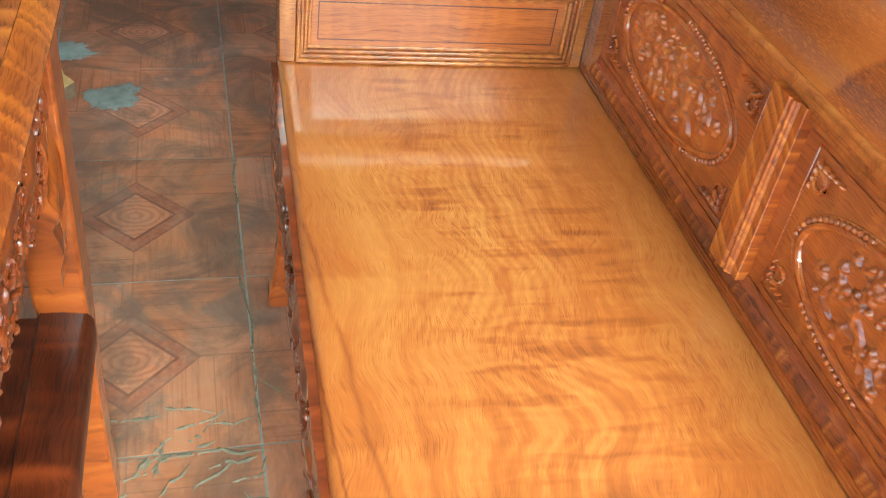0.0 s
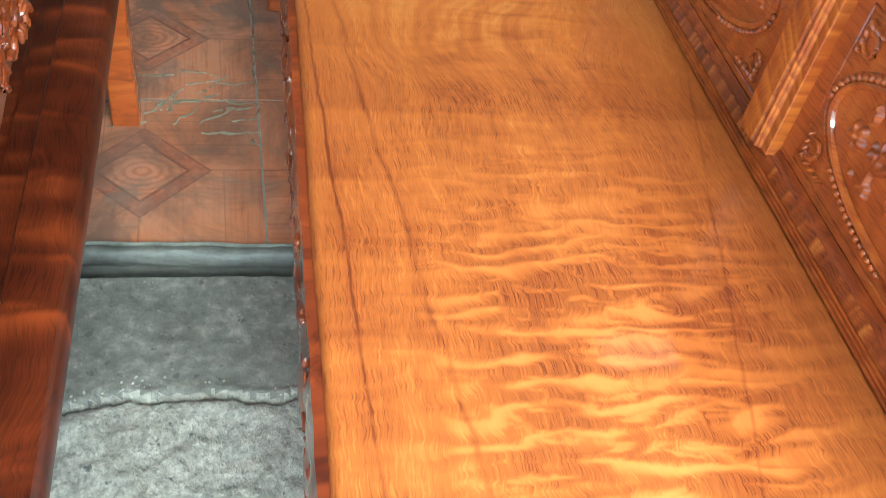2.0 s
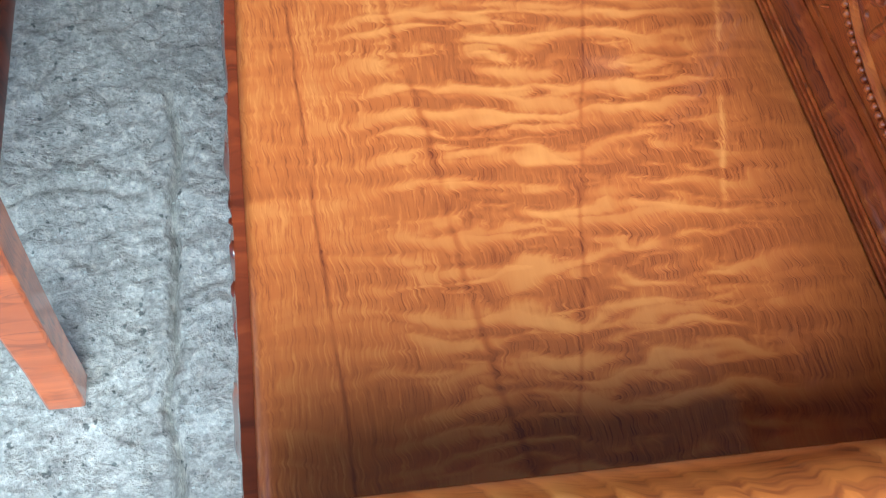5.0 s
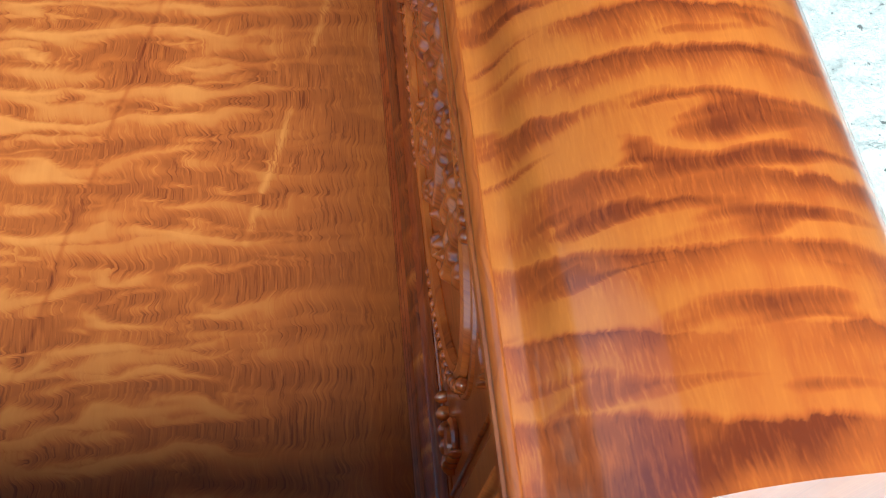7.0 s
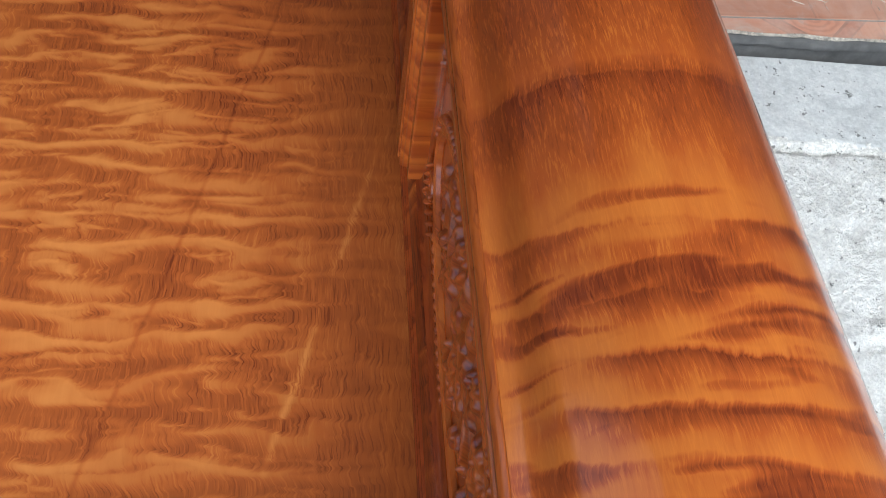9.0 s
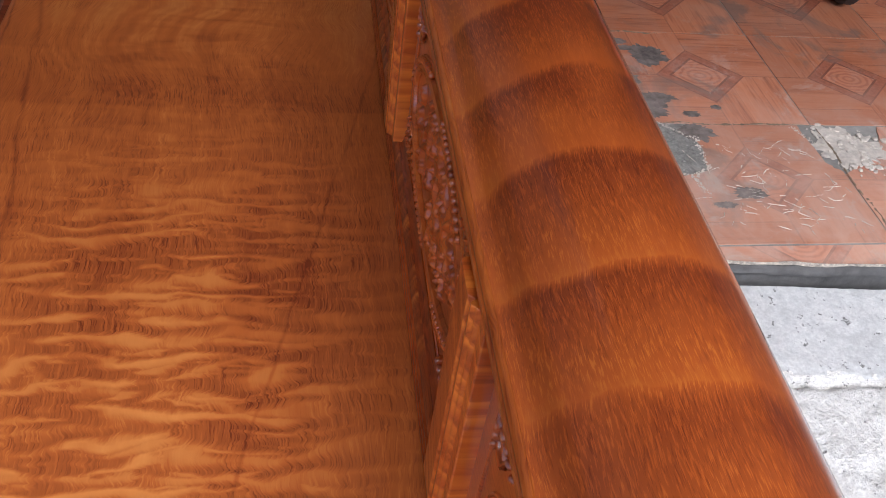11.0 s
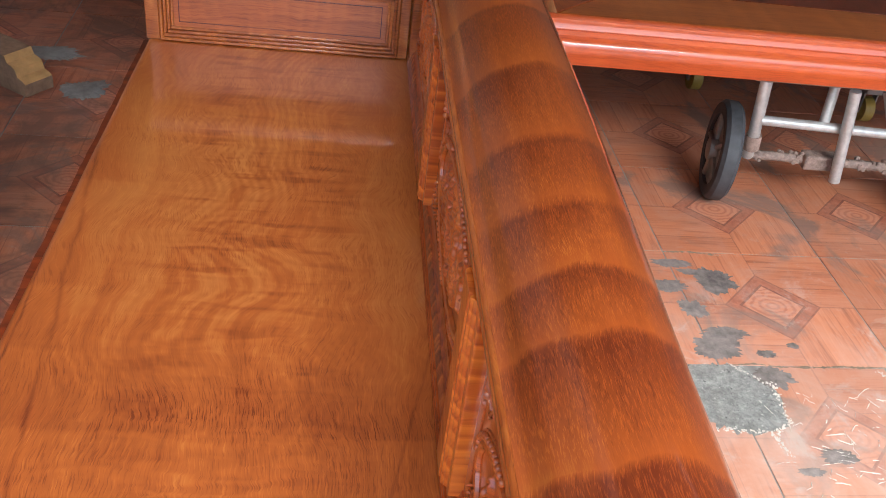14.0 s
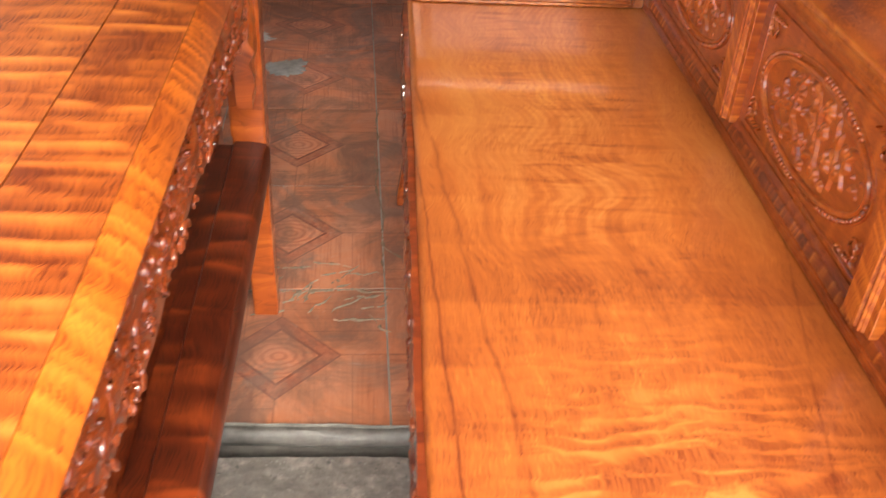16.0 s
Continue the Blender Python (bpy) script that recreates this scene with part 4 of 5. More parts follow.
lip_prof = [(0.70, 0.7405), (0.640, 0.7405), (0.6388, 0.742), (0.6388, 0.747), (0.6402, 0.7486), (0.6396, 0.7498), (0.6398, 0.7535), (0.6412, 0.7555), (0.6428, 0.757), (0.70, 0.757)]
part("reeded_lip", extrude(lip_prof, "y", -0.828, 1.34, 1), WOOD_COVE, bench, "two thin reeds under the crest")
crest_prof = [(0.70, 0.7575), (0.6435, 0.7575), (0.648, 0.761), (0.653, 0.768), (0.6565, 0.7765), (0.660, 0.7835), (0.6635, 0.7875), (0.668, 0.793), (0.675, 0.801), (0.684, 0.8085), (0.695, 0.8155), (0.710, 0.821), (0.726, 0.8235), (0.742, 0.821), (0.760, 0.813), (0.774, 0.800), (0.785, 0.784), (0.793, 0.766), (0.796, 0.75), (0.794, 0.742), (0.786, 0.738), (0.702, 0.741)]
def crest_bow(c):
    x, y, z = c
    return (x - max(0.0, (x - 0.70) / 0.096) * (0.004 + 0.010 * math.exp(-((y - 0.0) / 0.28) ** 2)) + max(0.0, (x - 0.70) / 0.096) * 0.006 * math.exp(-((y + 0.85) / 0.25) ** 2), y, z)


part("crest", extrude(crest_prof, "y", -0.831, 1.34, 40, wobble=crest_bow), WOOD_CREST, bench, "rolled top board with broad dark ripples")
part("back_board", boxbm(0.693, 0.712, ARM_S, ARM_N, SEAT_Z, 0.74), WOOD_DARK, bench, smooth=False)


def post_bm(w=0.06):
    """Upright standing on the lower rail: a broad flat face, two grooves and a bead, then a lower flat beside them; (x, y) profile."""
    pts = [(0.022, 0.0), (0.0075, 0.0), (0.0065, 0.001), (0.0065, 0.0115), (0.003, 0.0135), (0.003, 0.0145), (0.0, 0.0165), (0.0, 0.0195), (0.0012, 0.0205), (0.0032, 0.0215), (0.0032, 0.0225), (0.0, 0.0245), (-0.0008, 0.026), (-0.0008, w - 0.0035), (0.0005, w - 0.0012), (0.003, w), (0.022, w)]
    bm = extrude(pts, "z", 0.5035, 0.734, 12)
    return bm


def corner_post_bm(w=0.062, n=5):
    """Corner upright with a plain margin and deep parallel flutes; (x, y) profile."""
    pts = [(0.022, 0.0), (0.0, 0.0)]
    dy = (w - 0.014) / n
    for i in range(n):
        y = dy * i
        pts += [(0.0, y + dy * 0.12), (0.0045, y + dy * 0.35), (0.0045, y + dy * 0.65), (0.0, y + dy * 0.88)]
    pts += [(0.0, w - 0.002), (0.002, w), (0.022, w)]
    return extrude(pts, "z", 0.4745, 0.7395, 1)


POSTS = (0.70, 0.182, -0.308)
for py in POSTS:
    o = part("post", post_bm(), WOOD_POST, bench, "fluted upright with striped figure", smooth=False, bevel=0.0006, segs=1)
    o.location = (RAIL_X - 0.004, py, 0)
for py in (ARM_N - 0.03, -0.842):
    o = part("post", corner_post_bm(), WOOD_FRAME, bench, "fluted corner upright", smooth=False, bevel=0.0006, segs=1)
    o.location = (RAIL_X + 0.002, py, 0)


PANEL_X = 0.657


def petal(bm, y, z, an, r, wide=0.5, lift=0.0):
    """One rounded petal or leaf lying on the panel, its tip turned slightly up."""
    turn = Matrix.Rotation(an, 4, "X") @ Matrix.Rotation(0.25, 4, "Z")
    c, sn = math.cos(an), math.sin(an)
    ball(bm, (PANEL_X - 0.0025 - lift, y + c * r * 0.9, z + sn * r * 0.9), (0.0052, r, r * wide), 9, 6, turn)


def carving_mesh(cy, cz, hy, hz, seed):
    """Blossoms, leaf sprays, berries and winding branches inside an oval, softened under thick lacquer."""
    rnd = random.Random(seed)
    ny, nz = 210, 90
    yy, zz = np.meshgrid(np.linspace(-hy, hy, ny), np.linspace(-hz, hz, nz), indexing="ij")
    high = np.zeros((ny, nz))

    def blob(y, z, ra, rb, turn, top):
        c, sn = math.cos(turn), math.sin(turn)
        u, w = (yy - y) * c + (zz - z) * sn, (zz - z) * c - (yy - y) * sn
        np.maximum(high, top * np.sqrt(np.maximum(0.0, 1.0 - (u / ra) ** 2 - (w / rb) ** 2)), out=high)
    for b in range(11):
        y, z = hy * (b - 5) * 0.155 + rnd.uniform(-0.01, 0.01), -hz * rnd.uniform(0.2, 0.75)
        a = rnd.uniform(0.7, 2.4)
        bend = rnd.uniform(-0.09, 0.09)
        for i in range(40):
            r = 0.0042 * (1 - i / 52)
            blob(y, z, r, r, 0.0, r * 1.2)
            a += bend + rnd.uniform(-0.12, 0.12)
            y += 0.0036 * math.cos(a)
            z += 0.0036 * math.sin(a)
            if (y / hy) ** 2 + (z / hz) ** 2 > 0.66:
                break
            if i % 5 == 3:
                side = a + rnd.choice((-1, 1)) * rnd.uniform(0.5, 0.9)
                size = rnd.uniform(0.009, 0.016)
                blob(y + size * math.cos(side), z + size * math.sin(side), size, size * 0.27, side, 0.005)
    placed = []
    for tries in range(3000):
        u, w = rnd.uniform(-1, 1), rnd.uniform(-1, 1)
        y, z = u * hy, w * hz
        r = rnd.choice((0.008, 0.011, 0.014))
        if len(placed) > 28 or u * u + w * w > 0.66 or any((y - p) ** 2 + (z - q) ** 2 < (0.9 * (r + k)) ** 2 for p, q, k in placed):
            continue
        placed.append((y, z, r))
        a0 = rnd.random() * 6
        if rnd.random() < 0.6:
            for i in range(5):
                a = a0 + 2 * math.pi * i / 5
                blob(y + r * 0.62 * math.cos(a), z + r * 0.62 * math.sin(a), r * 0.5, r * 0.38, a, 0.0055)
            blob(y, z, r * 0.28, r * 0.28, 0.0, 0.0075)
        else:
            for i in range(6):
                blob(y + rnd.uniform(-0.9, 0.9) * r, z + rnd.uniform(-0.9, 0.9) * r, 0.0036, 0.0036, 0.0, 0.0058)
    for k in range(2):
        pad = np.pad(high, 1, mode="edge")
        high = (pad[1:-1, 1:-1] * 2 + pad[:-2, 1:-1] + pad[2:, 1:-1] + pad[1:-1, :-2] + pad[1:-1, 2:]) / 6
    edge = np.clip((0.86 - (yy / hy) ** 2 - (zz / hz) ** 2) * 6, 0, 1)
    high = high * edge * 1.35
    xs = PANEL_X + 0.0006 - high
    verts = [(float(xs[i, j]), float(cy + yy[i, j]), float(cz + zz[i, j])) for i in range(ny) for j in range(nz)]
    faces = [(i * nz + j, i * nz + j + 1, (i + 1) * nz + j + 1, (i + 1) * nz + j) for i in range(ny - 1) for j in range(nz - 1) if high[i:i + 2, j:j + 2].max() > 0.0003]
    me = bpy.data.meshes.new("flower_carving")
    me.from_pydata(verts, [], faces)
    me.polygons.foreach_set("use_smooth", [True] * len(faces))
    me.materials.append(WOOD_PANEL)
    return me


def corner_bm(y, z, sy, sz):
    """Leaf scroll that fills a corner of the carved field."""
    bm = bmesh.new()
    for i in range(5):
        d = 0.011 * i
        petal(bm, y + sy * (0.004 + d), z + sz * 0.006, (0.5 if sy * sz > 0 else -0.5) + (0 if sy > 0 else math.pi), 0.007 - 0.0008 * i, 0.45)
        if i < 4:
            petal(bm, y + sy * 0.006, z + sz * (0.004 + d * 0.9), sz * math.pi / 2 - sy * sz * 0.4, 0.006 - 0.0008 * i, 0.45)
    pts = [(PANEL_X - 0.002, y + sy * (0.014 + 0.018 * math.sin(t * 0.55) * (1 - t / 14)), z + sz * (0.014 + 0.018 * (1 - math.cos(t * 0.55)) * (1 - t / 14))) for t in range(12)]
    tube(bm, pts, [0.0038 * (1 - i / 15) for i in range(12)], 7)
    return bm


def oval_tube(bm, cy, cz, hy, hz, r, lift, n=96, sec=8):
    rings = []
    for i in range(n):
        a = 2 * math.pi * i / n
        row = []
        for j in range(sec):
            b = 2 * math.pi * j / sec
            row.append(bm.verts.new((PANEL_X - lift - r * math.sin(b), cy + (hy + r * math.cos(b)) * math.cos(a), cz + (hz + r * math.cos(b)) * math.sin(a))))
        rings.append(row)
    for i in range(n):
        a, b = rings[i], rings[(i + 1) % n]
        for j in range(sec):
            bm.faces.new((a[j], a[(j + 1) % sec], b[(j + 1) % sec], b[j]))
    return bm


PW = 0.06
spans = [(-0.778, POSTS[2]), (POSTS[2] + PW, POSTS[1]), (POSTS[1] + PW, POSTS[0]), (POSTS[0] + PW, ARM_N - 0.03)]
for si, (ya, yb) in enumerate(spans):
    cy, cz = (ya + yb) / 2 + (0.005 if si == 0 else 0.0), 0.611
    fa, fb, f0, f1 = ya + 0.024, yb - 0.024, 0.521, 0.708
    panel = part("panel", boxbm(PANEL_X, 0.692, ya, yb, 0.513, 0.716), WOOD_PANEL, bench, "glossy carved back panel with an oval medallion", smooth=False)
    # thin raised line round the carved field
    bm = bmesh.new()
    t = 0.0026
    for a, b, c, e in ((fa, fb, f0, f0 + t), (fa, fb, f1 - t, f1), (fa, fa + t, f0 + t, f1 - t), (fb - t, fb, f0 + t, f1 - t)):
        box(bm, PANEL_X - 0.0022, PANEL_X + 0.002, a, b, c, e)
    part("edge_bead", bm, WOOD_PANEL, panel, bevel=0.001, segs=1)
    hy, hz = 0.172, 0.068
    part("oval_ring", oval_tube(bmesh.new(), cy, cz, hy, hz, 0.0048, 0.001), WOOD_PANEL, panel, "smooth raised oval rim")
    part("oval_ring", oval_tube(bmesh.new(), cy, cz, hy + 0.013, hz + 0.011, 0.0024, 0.0), WOOD_PANEL, panel, "thin outer oval line")
    # runs of beads outside the rim, with plain gaps between
    bead_me = None
    a = 0.0
    stops = []
    while a < 2 * math.pi:
        stops.append(a)
        a += 0.0088 / math.hypot((hy + 0.008) * math.sin(a), (hz + 0.008) * math.cos(a))
    for bi, a in enumerate(stops):
        if bi % 24 > 14:
            continue
        if bead_me is None:
            bm = bmesh.new()
            ball(bm, (0, 0, 0), 0.0042, 8, 6)
            ob = part("bead", bm, WOOD_PANEL, panel)
            bead_me = ob.data
        else:
            ob = new("bead", bead_me)
            ob.parent = panel
        ob.location = (PANEL_X - 0.003, cy + (hy + 0.008) * math.cos(a), cz + (hz + 0.008) * math.sin(a))
    ob = new("flower_carving", carving_mesh(cy, cz, hy, hz, 11 + si))
    ob.parent = panel
    ob["label"], ob["kind"] = "raised blossoms, leaves and branches", "stuff"
    for sy, sz in ((1, 1), (-1, 1), (1, -1), (-1, -1)):
        part("corner_scroll", corner_bm(fa + 0.006 if sy > 0 else fb - 0.006, f0 + 0.006 if sz > 0 else f1 - 0.006, sy, sz), WOOD_PANEL, panel)["kind"] = "stuff"


# arms: framed panel below a rolled top
def arm(flip, yin):
    root = part("arm", extrude([(0.02, SEAT_Z), (0.02, 0.60), (0.075, 0.60), (0.075, SEAT_Z)], "x", FRONT_X, RAIL_X + 0.06, 1), WOOD_ARM, bench, "rolled arm with a framed inner panel", smooth=False)
    root.matrix_basis = Matrix.Translation((0, yin, 0)) @ Matrix.Diagonal((1, flip, 1, 1))
    roll = [(0.004, 0.598)] + [(-0.001, 0.602), (-0.007, 0.607), (-0.013, 0.617), (-0.016, 0.632)] + arc(0.03, 0.645, 0.047, 0.056, 175, 10, 14) + [(0.082, 0.63), (0.078, 0.598)]
    r = part("arm_roll", extrude(roll, "x", FRONT_X - 0.004, RAIL_X + 0.012, 1), WOOD_ARM, root, "rolled arm top with wavy stripes", bevel=0.003)
    x0, x1, z0, z1 = FRONT_X, RAIL_X, SEAT_Z + 0.0015, 0.598
    # plain uprights at both ends
    part("stile", boxbm(x0, x0 + 0.026, 0.0, 0.02, z0, z1), WOOD_FRAME, root, bevel=0.002, segs=1)
    part("stile", boxbm(x1 - 0.02, x1, 0.0, 0.02, z0, z1), WOOD_FRAME, root, bevel=0.002, segs=1)
    # nested mouldings
    for k in range(4):
        a, b = x0 + 0.026 + 0.006 * k, x1 - 0.02 - 0.006 * k
        c, d = z0 + 0.006 * k, z1 - 0.005 * k
        dep = -0.002 + 0.0045 * k
        bm = bmesh.new()
        w = 0.0062
        box(bm, a, b, dep, 0.024, c, c + w)
        box(bm, a, b, dep, 0.024, d - w * 0.85, d)
        box(bm, a, a + w, dep, 0.024, c + w, d - w * 0.85)
        box(bm, b - w, b, dep, 0.024, c + w, d - w * 0.85)
        part("moulding", bm, WOOD_FRAME, root, bevel=0.0018, segs=2)
    a, b, c, d = x0 + 0.05, x1 - 0.044, z0 + 0.024, z1 - 0.02
    pan = part("inset_panel", boxbm(a, b, 0.013, 0.024, c, d), WOOD_ARMPANEL, root, "reddish inset panel with an incised line", smooth=False)
    bm = bmesh.new()
    i = 0.009
    t = 0.0016
    for e in ((a + i, b - i, c + i, c + i + t), (a + i, b - i, d - i - t, d - i), (a + i, a + i + t, c + i + t, d - i - t), (b - i - t, b - i, c + i + t, d - i - t)):
        box(bm, e[0], e[1], 0.0118, 0.0135, e[2], e[3])
    part("incised_line", bm, WOOD_DARK, pan, smooth=False)
    # scroll boss at the front end of the roll
    bm = bmesh.new()
    for rr, xx in ((0.034, 0.0), (0.026, -0.008), (0.017, -0.014), (0.009, -0.02)):
        ball(bm, (FRONT_X - 0.006 + xx * 0.6, 0.026, 0.645), (0.009, rr, rr), 16, 8)
    part("scroll_boss", bm, WOOD_DARK, root, "dark carved scroll end")
    return root


arm(1, ARM_N)
arm(-1, ARM_S)

def relief_bm(y0, y1, x, z0, z1, face, seed, count, size=0.008):
    """Scrolls, leaves and beads scattered along an apron face."""
    rnd = random.Random(seed)
    bm = bmesh.new()
    for k in range(count):
        y, z = rnd.uniform(y0, y1), rnd.uniform(z0, z1)
        r = size * rnd.uniform(0.6, 1.3)
        turn = Matrix.Rotation(rnd.uniform(0, math.pi), 4, "X")
        if k % 4 == 0:
            pts = [(x + face * 0.001, y + 1.5 * r * math.cos(t * 0.7) * (1 - t / 12), z + 1.5 * r * math.sin(t * 0.7) * (1 - t / 12)) for t in range(10)]
            tube(bm, pts, [0.35 * r * (1 - t / 14) for t in range(10)], 6)
        else:
            ball(bm, (x, y, z), (0.0038, r * 1.3, r * 0.5), 7, 5, turn)
    return bm


part("apron_relief", relief_bm(-0.83, 1.27, 0.1405, 0.36, 0.44, -1, 21, 220, 0.006), WOOD_APRON, bench, "raised leaf carving on the apron")["kind"] = "stuff"

# ---- table beside the bench ----
table = thing("table", "tall lacquered wooden table with carved aprons and a lower shelf", "table")
table.matrix_basis = Matrix.Translation((-0.077, 0.262, 0)) @ Matrix.Rotation(radians(0.8), 4, "Z")
TZ = 0.768
TY = 0.70
TS = -0.79


def edge_prof(z1, t):
    return [(-0.11, z1 - t), (-0.11, z1), (-0.022, z1), (-0.018, z1 - 0.002), (-0.002, z1 - 0.017), (0.002, z1 - 0.024), (0.0, z1 - 0.032), (-0.008, z1 - t)]


part("top_frame", extrude([(-0.11, TZ - 0.04), (-0.11, TZ), (-0.0235, TZ), (-0.0235, TZ - 0.04)], "y", TS, TY, 1), WOOD_TABLE, table, "figured edge board of the tabletop", smooth=False)
part("edge_moulding", extrude([(-0.023, TZ - 0.04), (-0.023, TZ - 0.0005), (-0.018, TZ - 0.002), (-0.002, TZ - 0.017), (0.002, TZ - 0.024), (0.0, TZ - 0.032), (-0.008, TZ - 0.04)], "y", TS, TY, 1), WOOD_GOLD, table, "golden rounded table edge")
part("top_panel", boxbm(-0.64, -0.1125, TS + 0.1, TY - 0.1, TZ - 0.03, TZ - 0.001), WOOD_TABLE, table, smooth=False)
part("top_frame", extrude([(-0.64 - (x + 0.11) - 0.0025, z) for x, z in edge_prof(TZ, 0.04)], "y", TS, TY, 1), WOOD_TABLE, table)
for s in (-1, 1):
    part("end_board", boxbm(-0.64, -0.1125, TS if s < 0 else TY - 0.098, TS + 0.098 if s < 0 else TY, TZ - 0.04, TZ - 0.0005), WOOD_TABLE, table, bevel=0.004)
part("apron", apron_strip(TS + 0.06, TY - 0.06, -0.02, TZ - 0.04, 0.60, 0.009, 5.0, 260, 20, 1), WOOD_CARVE, table, "carved apron with shiny relief")
part("apron", apron_strip(TS + 0.06, TY - 0.06, -0.73, TZ - 0.04, 0.60, 0.012, 7.0, 160, 12, -1), WOOD_DARK, table, "carved apron with shiny relief")


part("apron_relief", relief_bm(TS + 0.07, TY - 0.07, -0.017, 0.612, 0.722, 1, 33, 620, 0.0075), WOOD_CARVE, table, "raised leaf carving on the apron")["kind"] = "stuff"


def table_leg():
    # square leg, thick at the head, tapering and then flaring to a splayed foot
    bm = bmesh.new()
    lv = [(TZ - 0.04, 0.06, -0.012), (0.58, 0.06, -0.012), (0.40, 0.058, -0.013), (0.385, 0.056, -0.013), (0.22, 0.05, -0.015), (0.10, 0.046, -0.014), (0.03, 0.047, -0.012), (0.0, 0.047, -0.012)]
    rings = []
    for z, w, off in lv:
        rings.append([bm.verts.new((off + 0.006 - (w if u else 0), off + (0 if v else -w), z)) for u, v in ((0, 0), (1, 0), (1, 1), (0, 1))])
    for a, b in zip(rings, rings[1:]):
        for k in range(4):
            bm.faces.new((a[k], a[(k + 1) % 4], b[(k + 1) % 4], b[k]))
    bm.faces.new(rings[0][::-1])
    bm.faces.new(rings[-1])
    return bm


for sx, sy in ((1, 1), (1, -1), (-1, 1), (-1, -1)):
    lg = part("leg", table_leg(), WOOD_LEG, table, "tapered leg with a splayed foot", bevel=0.004)
    foot = 0.02 + fall(0.262 - 0.6) if sy < 0 else 0.0
    lg.location = (0 if sx > 0 else -0.75, 0.625 if sy > 0 else TS + 0.075, -foot)
    lg.scale = (sx, sy, 1 + foot / (TZ - 0.04))
    bm = apron_strip(0, 0.06, 0, 0.66, 0.47, 0.012, 3.0 + sy, 16, 26, 1)
    cb = part("corner_bracket", bm, WOOD_LEG, lg, "shiny carved corner bracket")
    cb.location = (-0.016, -0.135, 0)
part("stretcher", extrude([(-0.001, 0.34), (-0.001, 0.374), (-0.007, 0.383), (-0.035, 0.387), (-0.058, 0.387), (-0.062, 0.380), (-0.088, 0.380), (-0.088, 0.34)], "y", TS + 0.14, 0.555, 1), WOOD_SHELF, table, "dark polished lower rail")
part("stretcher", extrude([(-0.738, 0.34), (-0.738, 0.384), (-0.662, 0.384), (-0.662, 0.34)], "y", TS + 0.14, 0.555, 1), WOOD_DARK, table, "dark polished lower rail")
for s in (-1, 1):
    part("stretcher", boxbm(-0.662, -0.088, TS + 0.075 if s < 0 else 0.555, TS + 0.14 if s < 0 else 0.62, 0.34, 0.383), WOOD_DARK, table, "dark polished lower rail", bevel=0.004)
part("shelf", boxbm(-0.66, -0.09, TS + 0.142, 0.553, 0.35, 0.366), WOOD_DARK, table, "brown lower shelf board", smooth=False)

# ---- pale daybed behind ----
daybed = thing("daybed", "pale orange wooden daybed with a carved apron standing behind", "daybed")
BY = 2.29
prof = [(BY + 0.03, 0.19), (BY - 0.002, 0.19), (BY - 0.006, 0.195), (BY - 0.005, 0.23), (BY - 0.002, 0.268), (BY + 0.004, 0.30), (BY + 0.012, 0.322), (BY + 0.021, 0.338), (BY + 0.021, 0.341), (BY - 0.004, 0.343), (BY - 0.01, 0.348), (BY - 0.007, 0.354), (BY + 0.001, 0.356), (BY + 0.001, 0.359), (BY + 0.007, 0.361), (BY + 0.012, 0.367), (BY + 0.06, 0.372), (BY + 0.06, 0.19)]
part("apron", extrude(prof, "x", -1.5, 0.95, 1), WOOD_YELLOW, daybed, "glossy curved apron with a moulded upper edge")
part("frieze", boxbm(-1.5, 0.95, BY + 0.03, BY + 0.06, 0.373, 0.49), WOOD_YELLOW, daybed, smooth=False)
def frame_bm(a, b, z0, z1, y, w, d):
    bm = bmesh.new()
    for e in ((a, b, z0, z0 + w), (a, b, z1 - w, z1), (a, a + w, z0 + w, z1 - w), (b - w, b, z0 + w, z1 - w)):
        box(bm, e[0], e[1], y - d, y + 0.004, e[2], e[3])
    return bm


for a, b in ((-0.94, -0.405), (-0.315, 0.205), (0.295, 0.815)):
    pn = part("drawer_panel", boxbm(a, b, BY + 0.023, BY + 0.034, 0.388, 0.478), WOOD_DRAWER, daybed, "golden drawer front with slanting dark streaks", bevel=0.002)
    part("moulding", frame_bm(a + 0.004, b - 0.004, 0.391, 0.475, BY + 0.023, 0.008, 0.006), WOOD_YELLOW, pn, bevel=0.002, segs=1)
for x in (-0.36, 0.25, 0.86):
    part("divider", boxbm(x - 0.036, x + 0.036, BY + 0.018, BY + 0.034, 0.376, 0.487), WOOD_COVE, daybed, "plain orange-brown divider", bevel=0.003)
top = [(BY - 0.02, 0.492), (BY - 0.026, 0.50), (BY - 0.026, 0.514), (BY - 0.014, 0.522), (BY + 0.9, 0.522), (BY + 0.9, 0.492)]
part("top_board", extrude(top, "x", -1.5, 0.968, 1), WOOD_YELLOW, daybed)
bm = bmesh.new()
box(bm, -0.9, 0.66, BY + 0.12, BY + 0.16, 0.523, 0.56)
part("raised_rim", bm, WOOD_YELLOW, daybed, bevel=0.006)
for x in (-1.42, 0.88):
    part("leg", boxbm(x - 0.05, x + 0.05, BY + 0.062, BY + 0.16, 0.0, 0.49), WOOD_YELLOW, daybed, bevel=0.01)
    part("leg", boxbm(x - 0.05, x + 0.05, BY + 0.76, BY + 0.86, 0.0, 0.49), WOOD_YELLOW, daybed, bevel=0.01)


